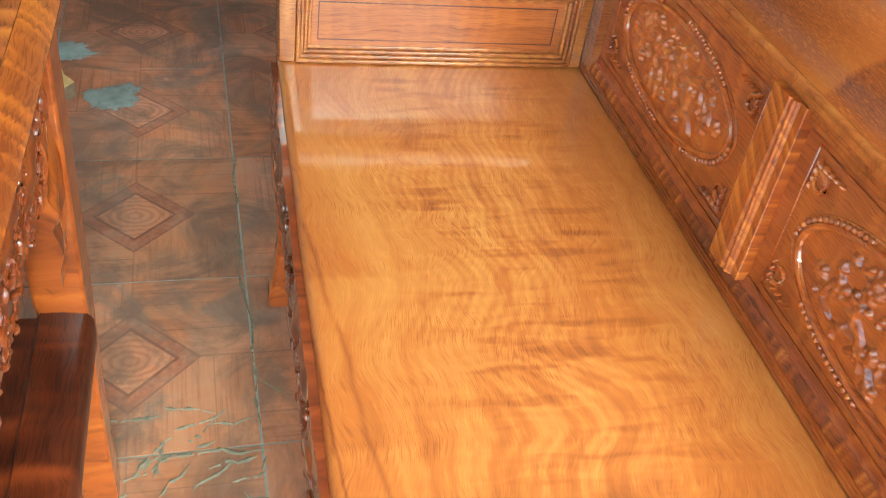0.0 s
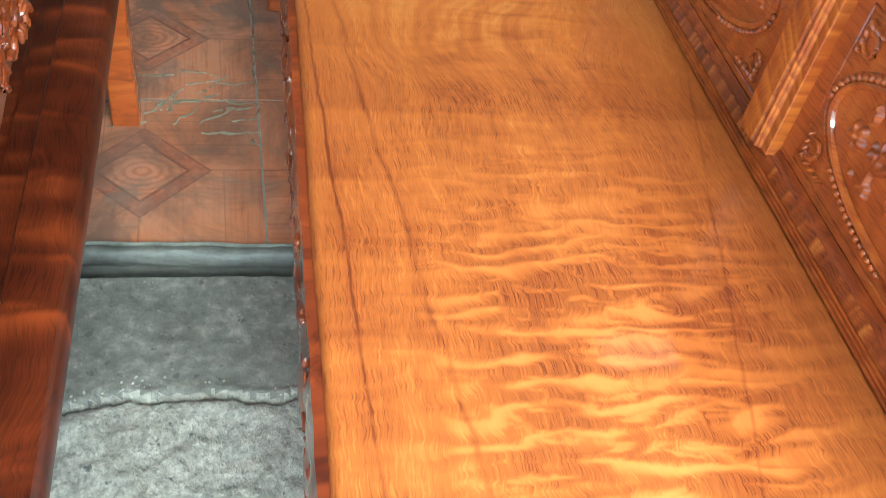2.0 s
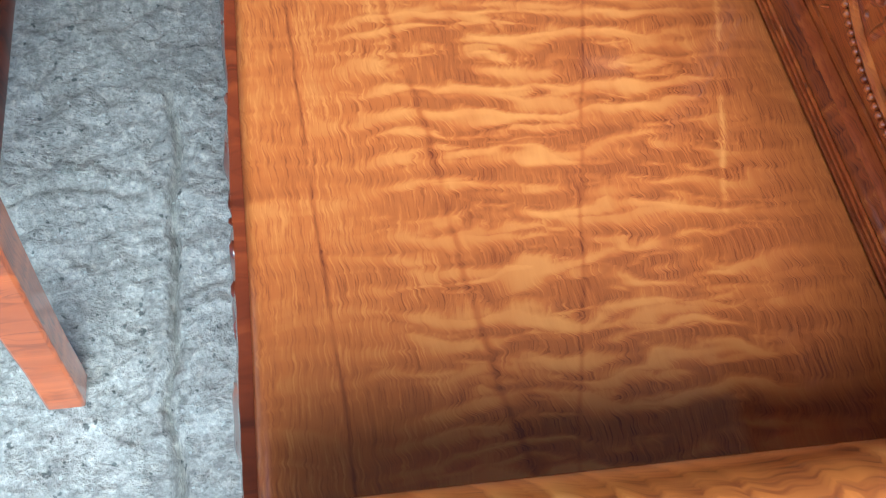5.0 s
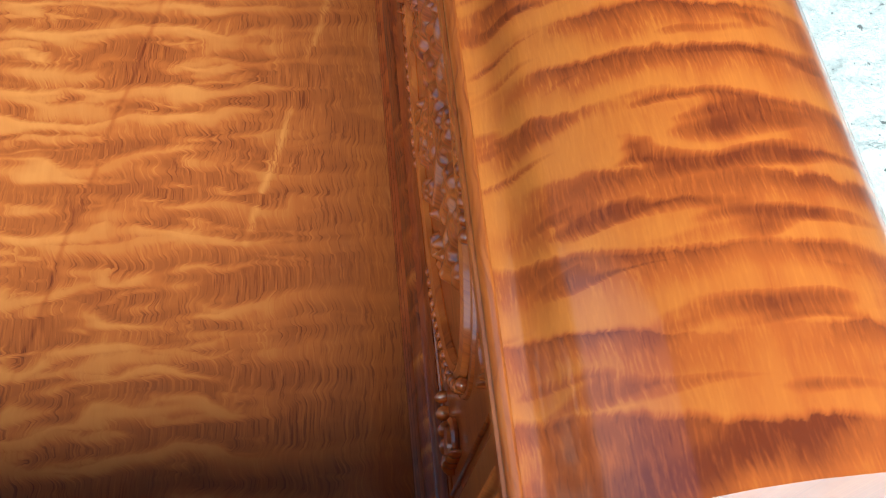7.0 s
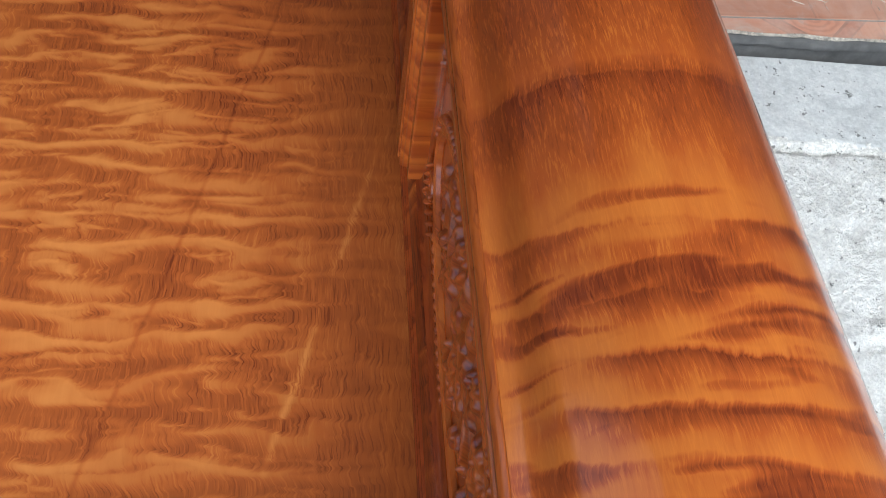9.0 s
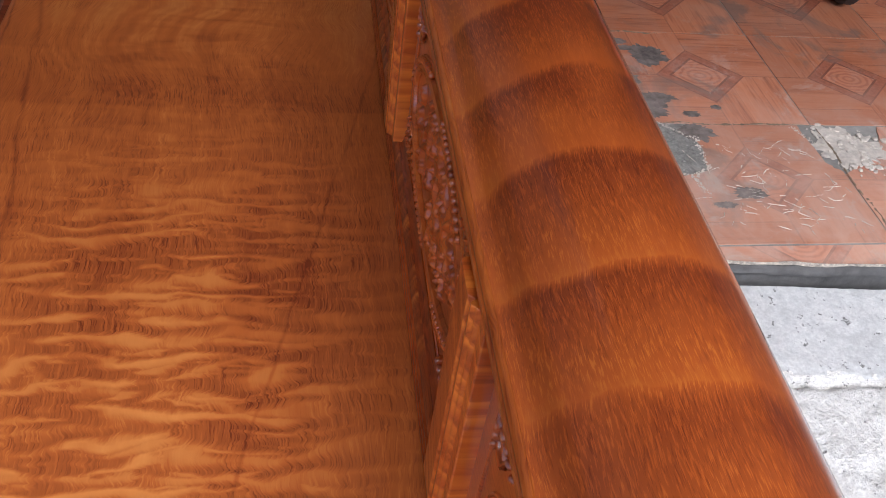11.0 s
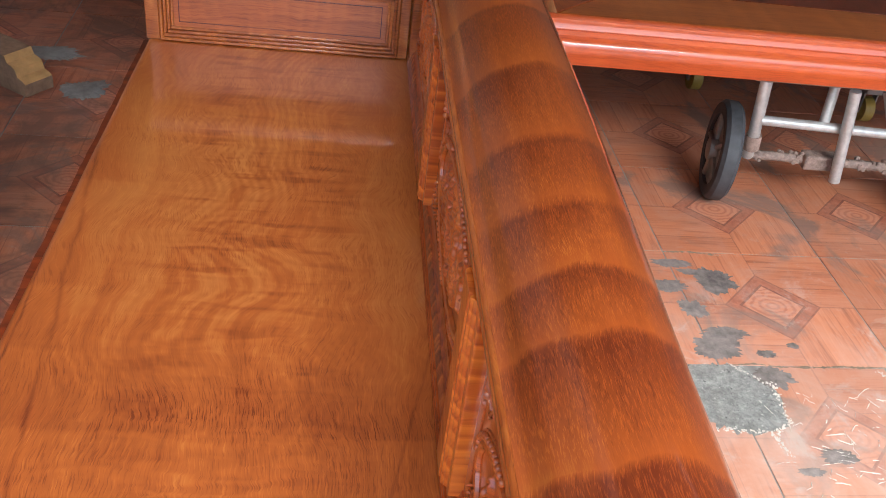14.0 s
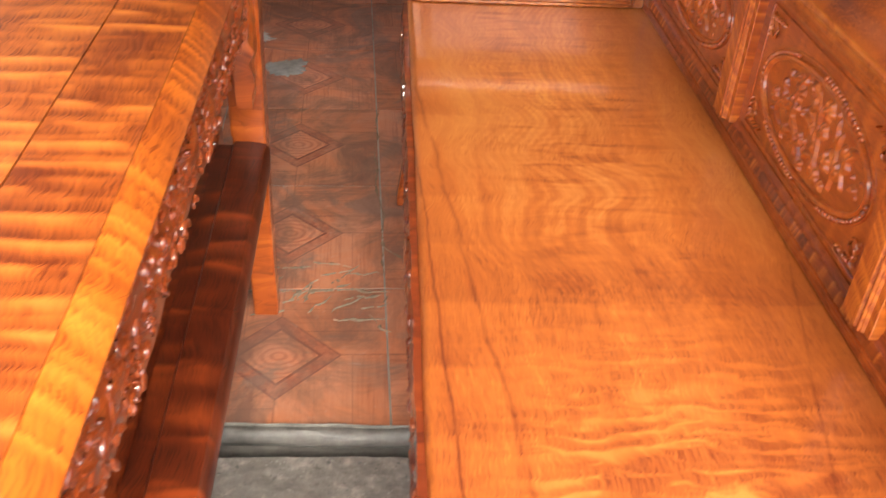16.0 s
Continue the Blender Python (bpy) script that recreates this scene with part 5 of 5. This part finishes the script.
def ogee_outline(cx, cz, hx, hz, n=12):
    """Long plaque outline: straight sides, a notch, then a rounded lobe at each end."""
    q = [(hx * 0.80, hz)] + [(hx * 0.80 + hx * 0.05 * math.sin(math.pi * t / 4), hz - hz * 0.25 * t / 4) for t in range(1, 5)]
    q += [(hx * 0.86 + hx * 0.14 * math.sin(math.pi / 2 * t / n), hz * 0.78 * math.cos(math.pi / 2 * t / n)) for t in range(n + 1)]
    right = q + [(x, -z) for x, z in q[::-1][1:]]
    return [(cx + x, cz + z) for x, z in right] + [(cx - x, cz - z) for x, z in right]


def plaque_bm(cx, cz, hx, hz):
    """Cartouche rim with a medallion and long S-scrolls that end in curls and leaves."""
    bm = bmesh.new()
    rnd = random.Random(3)

    def face(z):
        return BY - 0.008 + 0.12 * max(0.0, z - 0.25)
    out = ogee_outline(cx, cz, hx, hz)
    for f, r in ((1.0, 0.0055), (0.82, 0.0028)):
        pts = [(cx + (x - cx) * (1 - (1 - f) * hz / hx * 1.6), face(cz + (z - cz) * f), cz + (z - cz) * f) for x, z in out]
        tube(bm, pts + [pts[0]], r, 8)
    for s in (-1, 1):
        for k in range(3):
            ox = cx + s * (0.05 + hx * 0.27 * k)
            up = (-1) ** k
            wave = [(ox + s * 0.0056 * t, face(cz) - 0.002, cz + up * 0.016 * math.cos(t * 0.33)) for t in range(13)]
            tube(bm, wave, [0.0026 + 0.0028 * math.sin(math.pi * t / 12) for t in range(13)], 7)
            for ex, ez, d in ((0.0, 0.006, 1), (0.066, -0.006, -1)):
                curl = [(ox + s * ex + d * s * (0.013 - 0.0009 * t) * math.cos(t * 0.55 + 1.2), face(cz) - 0.003, cz + up * (ez + (0.013 - 0.0009 * t) * math.sin(t * 0.55 + 1.2))) for t in range(13)]
                tube(bm, curl, [0.0042 * (1 - t / 20) for t in range(13)], 7)
                ball(bm, (ox + s * ex, face(cz) - 0.004, cz + up * ez), 0.004, 7, 5)
            for d in range(5):
                a = rnd.uniform(-1.0, 1.0)
                ball(bm, (ox + s * (0.012 + 0.011 * d), face(cz) - 0.002, cz - up * (0.012 - 0.004 * (d % 3)) * (1 if d % 2 else -1)), (0.009, 0.004, 0.0036), 7, 5, Matrix.Rotation(a, 4, "Y"))
    for k in range(7):
        a = 2 * math.pi * k / 7 + 0.3
        ball(bm, (cx + 0.019 * math.cos(a), face(cz) - 0.002, cz + 0.021 * math.sin(a)), (0.009, 0.006, 0.0065), 8, 5, Matrix.Rotation(-a, 4, "Y"))
    ball(bm, (cx, face(cz) - 0.004, cz), (0.013, 0.008, 0.014), 10, 6)
    return bm


part("carved_plaque", plaque_bm(-0.485, 0.258, 0.268, 0.047), WOOD_GOLD, daybed, "carved scroll plaque with ogee ends")

# ---- lacquered bed frame on a hand trolley ----
bed = thing("bed_frame", "glossy red lacquered wooden bed platform resting on a steel trolley", "bed frame")
EY = 1.54
rim = [(EY + 0.03, 0.372), (EY + 0.006, 0.372), (EY, 0.385)] + arc(EY + 0.02, 0.412, 0.028, 0.03, 220, 110, 8) + [(EY + 0.012, 0.45), (EY + 0.008, 0.456), (EY + 0.014, 0.468), (EY + 0.014, 0.476), (EY + 0.02, 0.481), (EY + 0.03, 0.482), (EY + 0.03, 0.372)]
part("front_rim", extrude(rim, "x", 0.93, 3.2, 1), WOOD_RED, bed, "bright red moulded edge")


def board(pts, z0, z1):
    """Flat board cut to a plan outline."""
    bm = bmesh.new()
    tp = [bm.verts.new((x, y, z1)) for x, y in pts]
    bt = [bm.verts.new((x, y, z0)) for x, y in pts]
    bm.faces.new(tp)
    bm.faces.new(bt[::-1])
    for i in range(len(pts)):
        bm.faces.new((tp[i], bt[i], bt[(i + 1) % len(pts)], tp[(i + 1) % len(pts)]))
    bmesh.ops.recalc_face_normals(bm, faces=bm.faces)
    return bm


# mitred frame boards round one wide glossy panel
part("front_board", board([(0.99, EY + 0.031), (3.2, EY + 0.031), (3.2, EY + 0.205), (1.186, EY + 0.225)], 0.375, 0.4835), WOOD_RIM, bed, "brown-orange mitred frame board", bevel=0.0015, segs=1)
part("side_board", board([(0.987, EY + 0.034), (1.184, EY + 0.228), (1.35, 3.95), (1.09, 3.95)], 0.38, 0.4833), WOOD_SIDE, bed, "streaked orange-brown mitred frame board", bevel=0.0008, segs=1)
part("deck_panel", board([(1.1865, EY + 0.2275), (3.2, EY + 0.2075), (3.2, 3.95), (1.3525, 3.95)], 0.44, 0.4832), WOOD_REDDARK, bed, "dark red mirror-gloss panel with blotchy figure", bevel=0.0008, segs=1)

trolley = thing("trolley", "worn steel hand trolley with black rubber wheels", "trolley")


def wheel(cx, cy, r=0.13, w=0.046):
    bm = bmesh.new()
    prof = [(r * 0.72, -w / 2), (r * 0.93, -w / 2), (r, -w * 0.3), (r, w * 0.3), (r * 0.93, w / 2), (r * 0.72, w / 2)]
    n = 36
    rings = [[bm.verts.new((x, rr * math.cos(2 * math.pi * i / n), rr * math.sin(2 * math.pi * i / n))) for rr, x in prof] for i in range(n)]
    for i in range(n):
        a, b = rings[i], rings[(i + 1) % n]
        for j in range(len(prof)):
            bm.faces.new((a[j], a[(j + 1) % len(prof)], b[(j + 1) % len(prof)], b[j]))
    tyre = part("wheel", bm, RUBBER, trolley, "black rubber wheel")
    tyre.location = (cx, cy, r)
    tyre.rotation_euler = (0, 0, radians(-11))
    bm = bmesh.new()
    tube(bm, [(-w * 0.3, 0, 0), (w * 0.3, 0, 0)], r * 0.725, 28)
    part("rim", bm, HUB, tyre, "grey metal rim")
    part("hub", tube(bmesh.new(), [(-w * 0.75, 0, 0), (w * 0.75, 0, 0)], r * 0.22, 14), HUB, tyre)
    for k in range(5):
        a = 2 * math.pi * k / 5
        for sd in (-1, 1):
            part("spoke", tube(bmesh.new(), [(sd * w * 0.36, r * 0.2 * math.cos(a), r * 0.2 * math.sin(a)), (sd * w * 0.34, r * 0.7 * math.cos(a), r * 0.7 * math.sin(a))], r * 0.07, 6), HUB, tyre)
    return tyre


wheel(1.50, 1.645)
wheel(2.07, 1.605)


def bar(name, pts, r, material, label=""):
    return part(name, tube(bmesh.new(), pts, r, 14), material, trolley, label)


AX = [(1.52, 1.64, 0.13), (2.06, 1.607, 0.13)]
bar("axle", AX, 0.012, RUSTY, "rust-crusted axle")
bm = bmesh.new()
rnd = random.Random(8)
for k in range(150):
    t = rnd.random() ** 1.2
    c = Vector(AX[0]).lerp(Vector(AX[1]), t)
    ball(bm, (c.x, c.y + rnd.uniform(-0.012, 0.012), c.z + rnd.uniform(-0.012, 0.016)), rnd.uniform(0.003, 0.009), 5, 3)
part("rust_crust", bm, RUSTY, trolley, "lumpy weld and rust on the axle", smooth=False)["kind"] = "stuff"
part("axle_clamp", boxbm(1.71, 1.81, 1.60, 1.645, 0.112, 0.152), RUSTY, trolley, "rusty clamp on the axle", bevel=0.005)
bar("upright", [(1.565, 1.63, 0.13), (1.552, 1.605, 0.19), (1.535, 1.60, 0.352)], 0.015, STEEL)
bar("upright", [(1.965, 1.605, 0.13), (1.94, 1.60, 0.18), (1.85, 1.60, 0.352)], 0.015, STEEL)
bar("crossbar", [(1.55, 1.60, 0.245), (1.90, 1.60, 0.232)], 0.013, STEEL)
bar("stay", [(1.79, 1.575, 0.10), (1.752, 1.575, 0.352)], 0.0145, STEEL)
bar("stay", [(1.725, 1.612, 0.245), (1.728, 1.63, 0.352)], 0.013, STEEL)
part("collar", tube(bmesh.new(), [(1.558, 1.61, 0.16), (1.553, 1.606, 0.2)], 0.02, 14), RUSTY, trolley)
bar("deck_bar", [(1.50, 1.70, 0.338), (2.2, 1.70, 0.338)], 0.014, STEEL)
part("deck_plate", boxbm(1.50, 2.15, 1.585, 2.2, 0.352, 0.371), HUB, trolley, "dull grey deck plate", bevel=0.003)

# castors under the back of the bed frame
def castor(cx, cy):
    c = thing("castor", "small yellow castor wheel under the bed frame", "castor", "castors under the bed frame")
    w = part("wheel", tube(bmesh.new(), [(cx - 0.016, cy, 0.04), (cx + 0.016, cy, 0.04)], 0.04, 22), YELLOWPAINT, c, "yellow wheel")
    part("axle", tube(bmesh.new(), [(cx - 0.026, cy, 0.04), (cx + 0.026, cy, 0.04)], 0.008, 10), HUB, w)
    for s in (-1, 1):
        part("fork", boxbm(cx + s * 0.022 - 0.003, cx + s * 0.022 + 0.003, cy - 0.014, cy + 0.014, 0.03, 0.1), HUB, c, bevel=0.002)
    part("stem", boxbm(cx - 0.03, cx + 0.03, cy - 0.03, cy + 0.03, 0.1, 0.439), HUB, c, bevel=0.003)


castor(1.65, 2.31)
castor(2.17, 2.17)

# ---- block of raw wood on the floor ----
STEPS = [(0.30, 0.036), (0.288, 0.043), (0.272, 0.047), (0.266, 0.068), (0.254, 0.075), (0.238, 0.078), (0.23, 0.098)]
bm = extrude([(0, 0), (0.30, 0)] + STEPS + [(0.12, 0.1), (0, 0.098)], "y", 0, 0.09, 1)
blk = tagged(finish("wood_block", bm, OLDWOOD, bevel=0.002, smooth=False), "weathered wood block with a pale stepped sawn end", "wood block")
bm = extrude([(x + 0.0015, z + 0.001) for x, z in STEPS] + [(x - 0.004, z - 0.004) for x, z in STEPS[::-1]], "y", 0.002, 0.088, 1)
part("cut_end", bm, RAWWOOD, blk, "pale fresh-sawn stepped end", smooth=False)
blk.matrix_basis = Matrix.Translation((-0.56, 2.07, 0)) @ Matrix.Rotation(radians(-34), 4, "Z")

# ---- mortar patches and broken tile on the floor ----
def patch(x, y, rx, ry, material, seed, h=0.003, z=0.0):
    bm = bmesh.new()
    n = 130
    c = bm.verts.new((x, y, z + h * 1.3))
    rings = []
    for f, hh in ((0.55, h * 1.2), (0.85, h), (1.0, 0.0005)):
        row = []
        for i in range(n):
            a = 2 * math.pi * i / n
            ca, sa = math.cos(a), math.sin(a)
            k = f * max(0.45, 1 + 0.35 * noise.noise((ca * 1.2, sa * 1.2, seed)) + 0.24 * noise.noise((ca * 3.1, sa * 3.1, seed)) + 0.24 * noise.noise((ca * 9, sa * 9, seed)) + 0.1 * noise.noise((ca * 26, sa * 26, seed)))
            row.append(bm.verts.new((x + rx * k * math.cos(a), y + ry * k * math.sin(a), z + hh)))
        rings.append(row)
    for i in range(n):
        bm.faces.new((c, rings[0][i], rings[0][(i + 1) % n]))
        for a, b in zip(rings, rings[1:]):
            bm.faces.new((a[i], b[i], b[(i + 1) % n], a[(i + 1) % n]))
    return bm


for i, (x, y, rx, ry) in enumerate(((-0.335, 2.19, 0.10, 0.045), (-0.18, 1.975, 0.07, 0.055), (1.395, 1.25, 0.055, 0.042), (1.31, 1.31, 0.05, 0.016), (1.33, 1.02, 0.055, 0.04), (1.31, 1.14, 0.035, 0.03), (1.43, 1.0, 0.022, 0.012), (1.50, 1.03, 0.014, 0.009), (1.47, 0.72, 0.04, 0.016), (1.40, 0.68, 0.025, 0.012), (1.36, 1.06, 0.05, 0.022), (1.28, 1.22, 0.05, 0.02), (1.42, 0.93, 0.04, 0.03), (1.345, 1.28, 0.03, 0.012))):
    mt = PATCH if i < 2 else SMEAR
    tagged(finish("mortar_patch", patch(x, y, rx, ry, mt, i * 3.3, 0.003 if i < 2 else 0.0007), mt), "grey-green dried mortar smear on the tiles" if i < 2 else "dark grey dried mortar smear on the tiles", "mortar patch", "mortar patches")


def crack_lines(lines, width, lift, seed, bend=0.006):
    """Ragged chipped lines lying on the tiles: thin angular ribbons that swell and break off."""
    rnd = random.Random(seed)
    bm = bmesh.new()
    for (x0, y0), (x1, y1) in lines:
        ln = math.hypot(x1 - x0, y1 - y0)
        n = max(4, int(ln / 0.006))
        nx, ny = -(y1 - y0) / ln, (x1 - x0) / ln
        off, slope = 0.0, rnd.uniform(-0.4, 0.4)
        rows = []
        for i in range(n + 1):
            t = i / n
            if rnd.random() < 0.3:
                slope = rnd.uniform(-1.0, 1.0) * bend / 0.006 - off * 30
            off += slope * ln / n * 0.5
            w = width * rnd.choice((0.2, 0.35, 0.6, 1.0)) * min(1.0, 5 * t + 0.1, 5 * (1 - t) + 0.1)
            cx, cy = x0 + (x1 - x0) * t + nx * off, y0 + (y1 - y0) * t + ny * off
            rows.append([bm.verts.new((cx - nx * w, cy - ny * w, 0.0003)), bm.verts.new((cx, cy, 0.0004 + lift * rnd.uniform(0.3, 1))), bm.verts.new((cx + nx * w, cy + ny * w, 0.0003))])
        for a, b in zip(rows, rows[1:]):
            if rnd.random() < 0.12:
                continue
            bm.faces.new((a[0], a[1], b[1], b[0]))
            bm.faces.new((a[1], a[2], b[2], b[1]))
    return bm


def rubble_bm(lines, per, spread, lo, hi, seed, z=0.0):
    """Small broken flakes strewn along lines."""
    rnd = random.Random(seed)
    bm = bmesh.new()
    for (x0, y0), (x1, y1) in lines:
        for k in range(per):
            t = rnd.random()
            r = rnd.uniform(lo, hi) * rnd.uniform(0.5, 1.0)
            c = (x0 + (x1 - x0) * t + rnd.gauss(0, spread), y0 + (y1 - y0) * t + rnd.gauss(0, spread), z + r * 0.15)
            turn = Matrix.Rotation(rnd.random() * 6, 4, "Z") @ Matrix.Rotation(rnd.uniform(-0.4, 0.4), 4, "X")
            ball(bm, c, (r * 1.3, r, r * 0.4), 5, 3, turn)
    return bm


rnd = random.Random(12)
star = []
for k in range(90):
    a = rnd.uniform(0, 2 * math.pi)
    x, y = 1.53 + rnd.uniform(-0.16, 0.17), 0.76 + rnd.uniform(-0.15, 0.13)
    ln = rnd.uniform(0.012, 0.045)
    star.append(((x, y), (min(x + ln * math.cos(a), 1.73), max(0.58, y + ln * 0.6 * math.sin(a)))))
part("tile_crack", crack_lines(star, 0.0014, 0.0014, 1, 0.01), WHITECHIP, floor, "white chipped crack lines over a shattered tile")["kind"] = "stuff"
star = []
for k in range(19):
    a = rnd.gauss(0.45, 0.5)
    x, y = rnd.uniform(-0.16, 0.11), 0.9 + rnd.uniform(-0.1, 0.12)
    ln = rnd.uniform(0.05, 0.13)
    star.append(((x, y), (min(0.13, x + ln * math.cos(a)), y + ln * 0.8 * math.sin(a))))
part("tile_crack", crack_lines(star, 0.005, 0.003, 2), GLUE, floor, "thin grey scratches and glue lines on worn tiles")["kind"] = "stuff"
joints = [((0.112, 0.95), (0.092, 1.5)), ((0.105, 1.07), (0.15, 1.02)), ((-0.30, 0.9), (0.09, 0.915)), ((0.09, 1.5), (0.085, 1.75)), ((1.325, 0.96), (1.71, 0.975)), ((1.72, 0.975), (1.735, 0.60)), ((1.3, 1.355), (1.45, 1.36))]
part("joint_mortar", crack_lines(joints, 0.0042, 0.0015, 3, 0.002), GLUE, floor, "greenish mortar squeezed out of the tile joints")["kind"] = "stuff"
joints = [((1.335, 0.965), (1.41, 0.90)), ((1.41, 0.91), (1.405, 0.80)), ((1.41, 0.81), (1.36, 0.765)), ((1.36, 0.775), (1.25, 0.78)), ((1.36, 0.77), (1.375, 0.715)), ((1.66, 0.96), (1.70, 0.89)), ((1.70, 0.9), (1.78, 0.86)), ((1.78, 0.87), (1.83, 0.955))]
part("broken_rim", rubble_bm(joints, 60, 0.003, 0.0008, 0.0032, 4), WHITECHIP, floor, "white broken edge round missing pieces of tile", smooth=False)["kind"] = "stuff"
for cx, cy, rx, ry, seed, mt in ((1.315, 0.865, 0.11, 0.105, 5.5, FILL), (1.775, 0.885, 0.085, 0.08, 9.1, WHITECHIP)):
    part("mortar_fill", patch(cx, cy, rx, ry, mt, seed, 0.0022, -0.0022), mt, floor, "rough mortar where a tile piece is missing")
part("rubble", rubble_bm([((1.71, 0.94), (1.80, 0.83)), ((1.74, 0.95), (1.87, 0.9)), ((1.72, 0.83), (1.84, 0.81))], 34, 0.018, 0.002, 0.01, 8), WHITECHIP, floor, "white crumbs of broken tile", smooth=False)["kind"] = "stuff"

# ---- tiles, laid on a grid turned slightly from the bench ----
TURN = radians(1.9)
TILE = 0.4
OX, OY = -0.093, 1.112
CA, SA = math.cos(TURN), math.sin(TURN)
GAP = 0.002


def poly_prism(pts, z1, z0=-0.004):
    bm = bmesh.new()
    t = [bm.verts.new((x, y, z1)) for x, y in pts]
    b = [bm.verts.new((x, y, z0)) for x, y in pts]
    bm.faces.new(t)
    k = len(pts)
    for i in range(k):
        bm.faces.new((t[i], b[i], b[(i + 1) % k], t[(i + 1) % k]))
    return bm


h = TILE / 2 - GAP
tile_bm = poly_prism([(-h, -h), (h, -h), (h, h), (-h, h)], 0.0)
bmesh.ops.recalc_face_normals(tile_bm, faces=tile_bm.faces)
tile_me = bpy.data.meshes.new("tile")
tile_bm.to_mesh(tile_me)
tile_bm.free()
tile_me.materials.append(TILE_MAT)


def ragged(pts, seed, amp=0.008):
    """Roughen the broken stretch of an outline given as corner points."""
    out = []
    for (x0, y0), (x1, y1) in zip(pts, pts[1:]):
        for k in range(5):
            t = k / 5
            out.append((x0 + (x1 - x0) * t + amp * noise.noise((k * 1.3, x0 * 40, seed)), y0 + (y1 - y0) * t + amp * noise.noise((k * 1.7, y0 * 40, seed + 4))))
    return out + [pts[-1]]


def broken_mesh(outline):
    bm = poly_prism(outline, 0.0)
    bmesh.ops.recalc_face_normals(bm, faces=bm.faces)
    me = bpy.data.meshes.new("tile")
    bm.to_mesh(me)
    bm.free()
    me.materials.append(TILE_MAT)
    return me


broken = {
    (4, -1): broken_mesh([(-h, -h), (h, -h)] + ragged([(h, 0.03), (0.17, 0.06), (0.165, h)], 3) + ragged([(-0.11, h), (-0.105, 0.1), (-0.12, 0.03), (-h, 0.005)], 1)),
    (3, -1): broken_mesh([(-h, -h), (h, -h)] + ragged([(h, 0.02), (0.12, 0.04), (0.11, h)], 2) + [(-h, h)]),
    (5, -1): broken_mesh([(-h, -h), (h, -h), (h, h)] + ragged([(-0.03, h), (-0.07, 0.1), (-h, 0.02)], 5)),
}
for i in range(-6, 10):
    for j in range(-2, 9):
        x = OX + TILE * (i * CA - j * SA)
        y = OY + TILE * (i * SA + j * CA)
        if y < SILL_Y - 0.02 * x + 0.17 or x < -2.6 or x > 3.6 or y > 4.6:
            continue
        cut = SILL_Y - 0.02 * x + 0.008 - y
        shape = broken.get((i, j), tile_me)
        if cut > -h:
            shape = broken_mesh([(-h, cut + 0.008), (h, cut - 0.016), (h, h), (-h, h)])
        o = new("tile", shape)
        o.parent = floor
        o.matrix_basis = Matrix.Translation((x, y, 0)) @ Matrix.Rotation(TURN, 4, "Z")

# cut tiles that fill the strip between the last full row and the sill
for i in range(1, 10):
    x = OX + TILE * (i * CA + SA)
    low = OY + TILE * (i * SA - CA) - TILE / 2
    s0 = SILL_Y - 0.02 * x + 0.006
    if low - s0 > 0.012:
        bm = poly_prism([(-h, s0 - low), (h, s0 - low - 0.008), (h, -GAP * 2), (-h, -GAP * 2)], -0.0005)
        strip = part("tile", bm, TILE_MAT, floor, smooth=False)
        strip.matrix_basis = Matrix.Translation((x, low, 0)) @ Matrix.Rotation(TURN, 4, "Z")
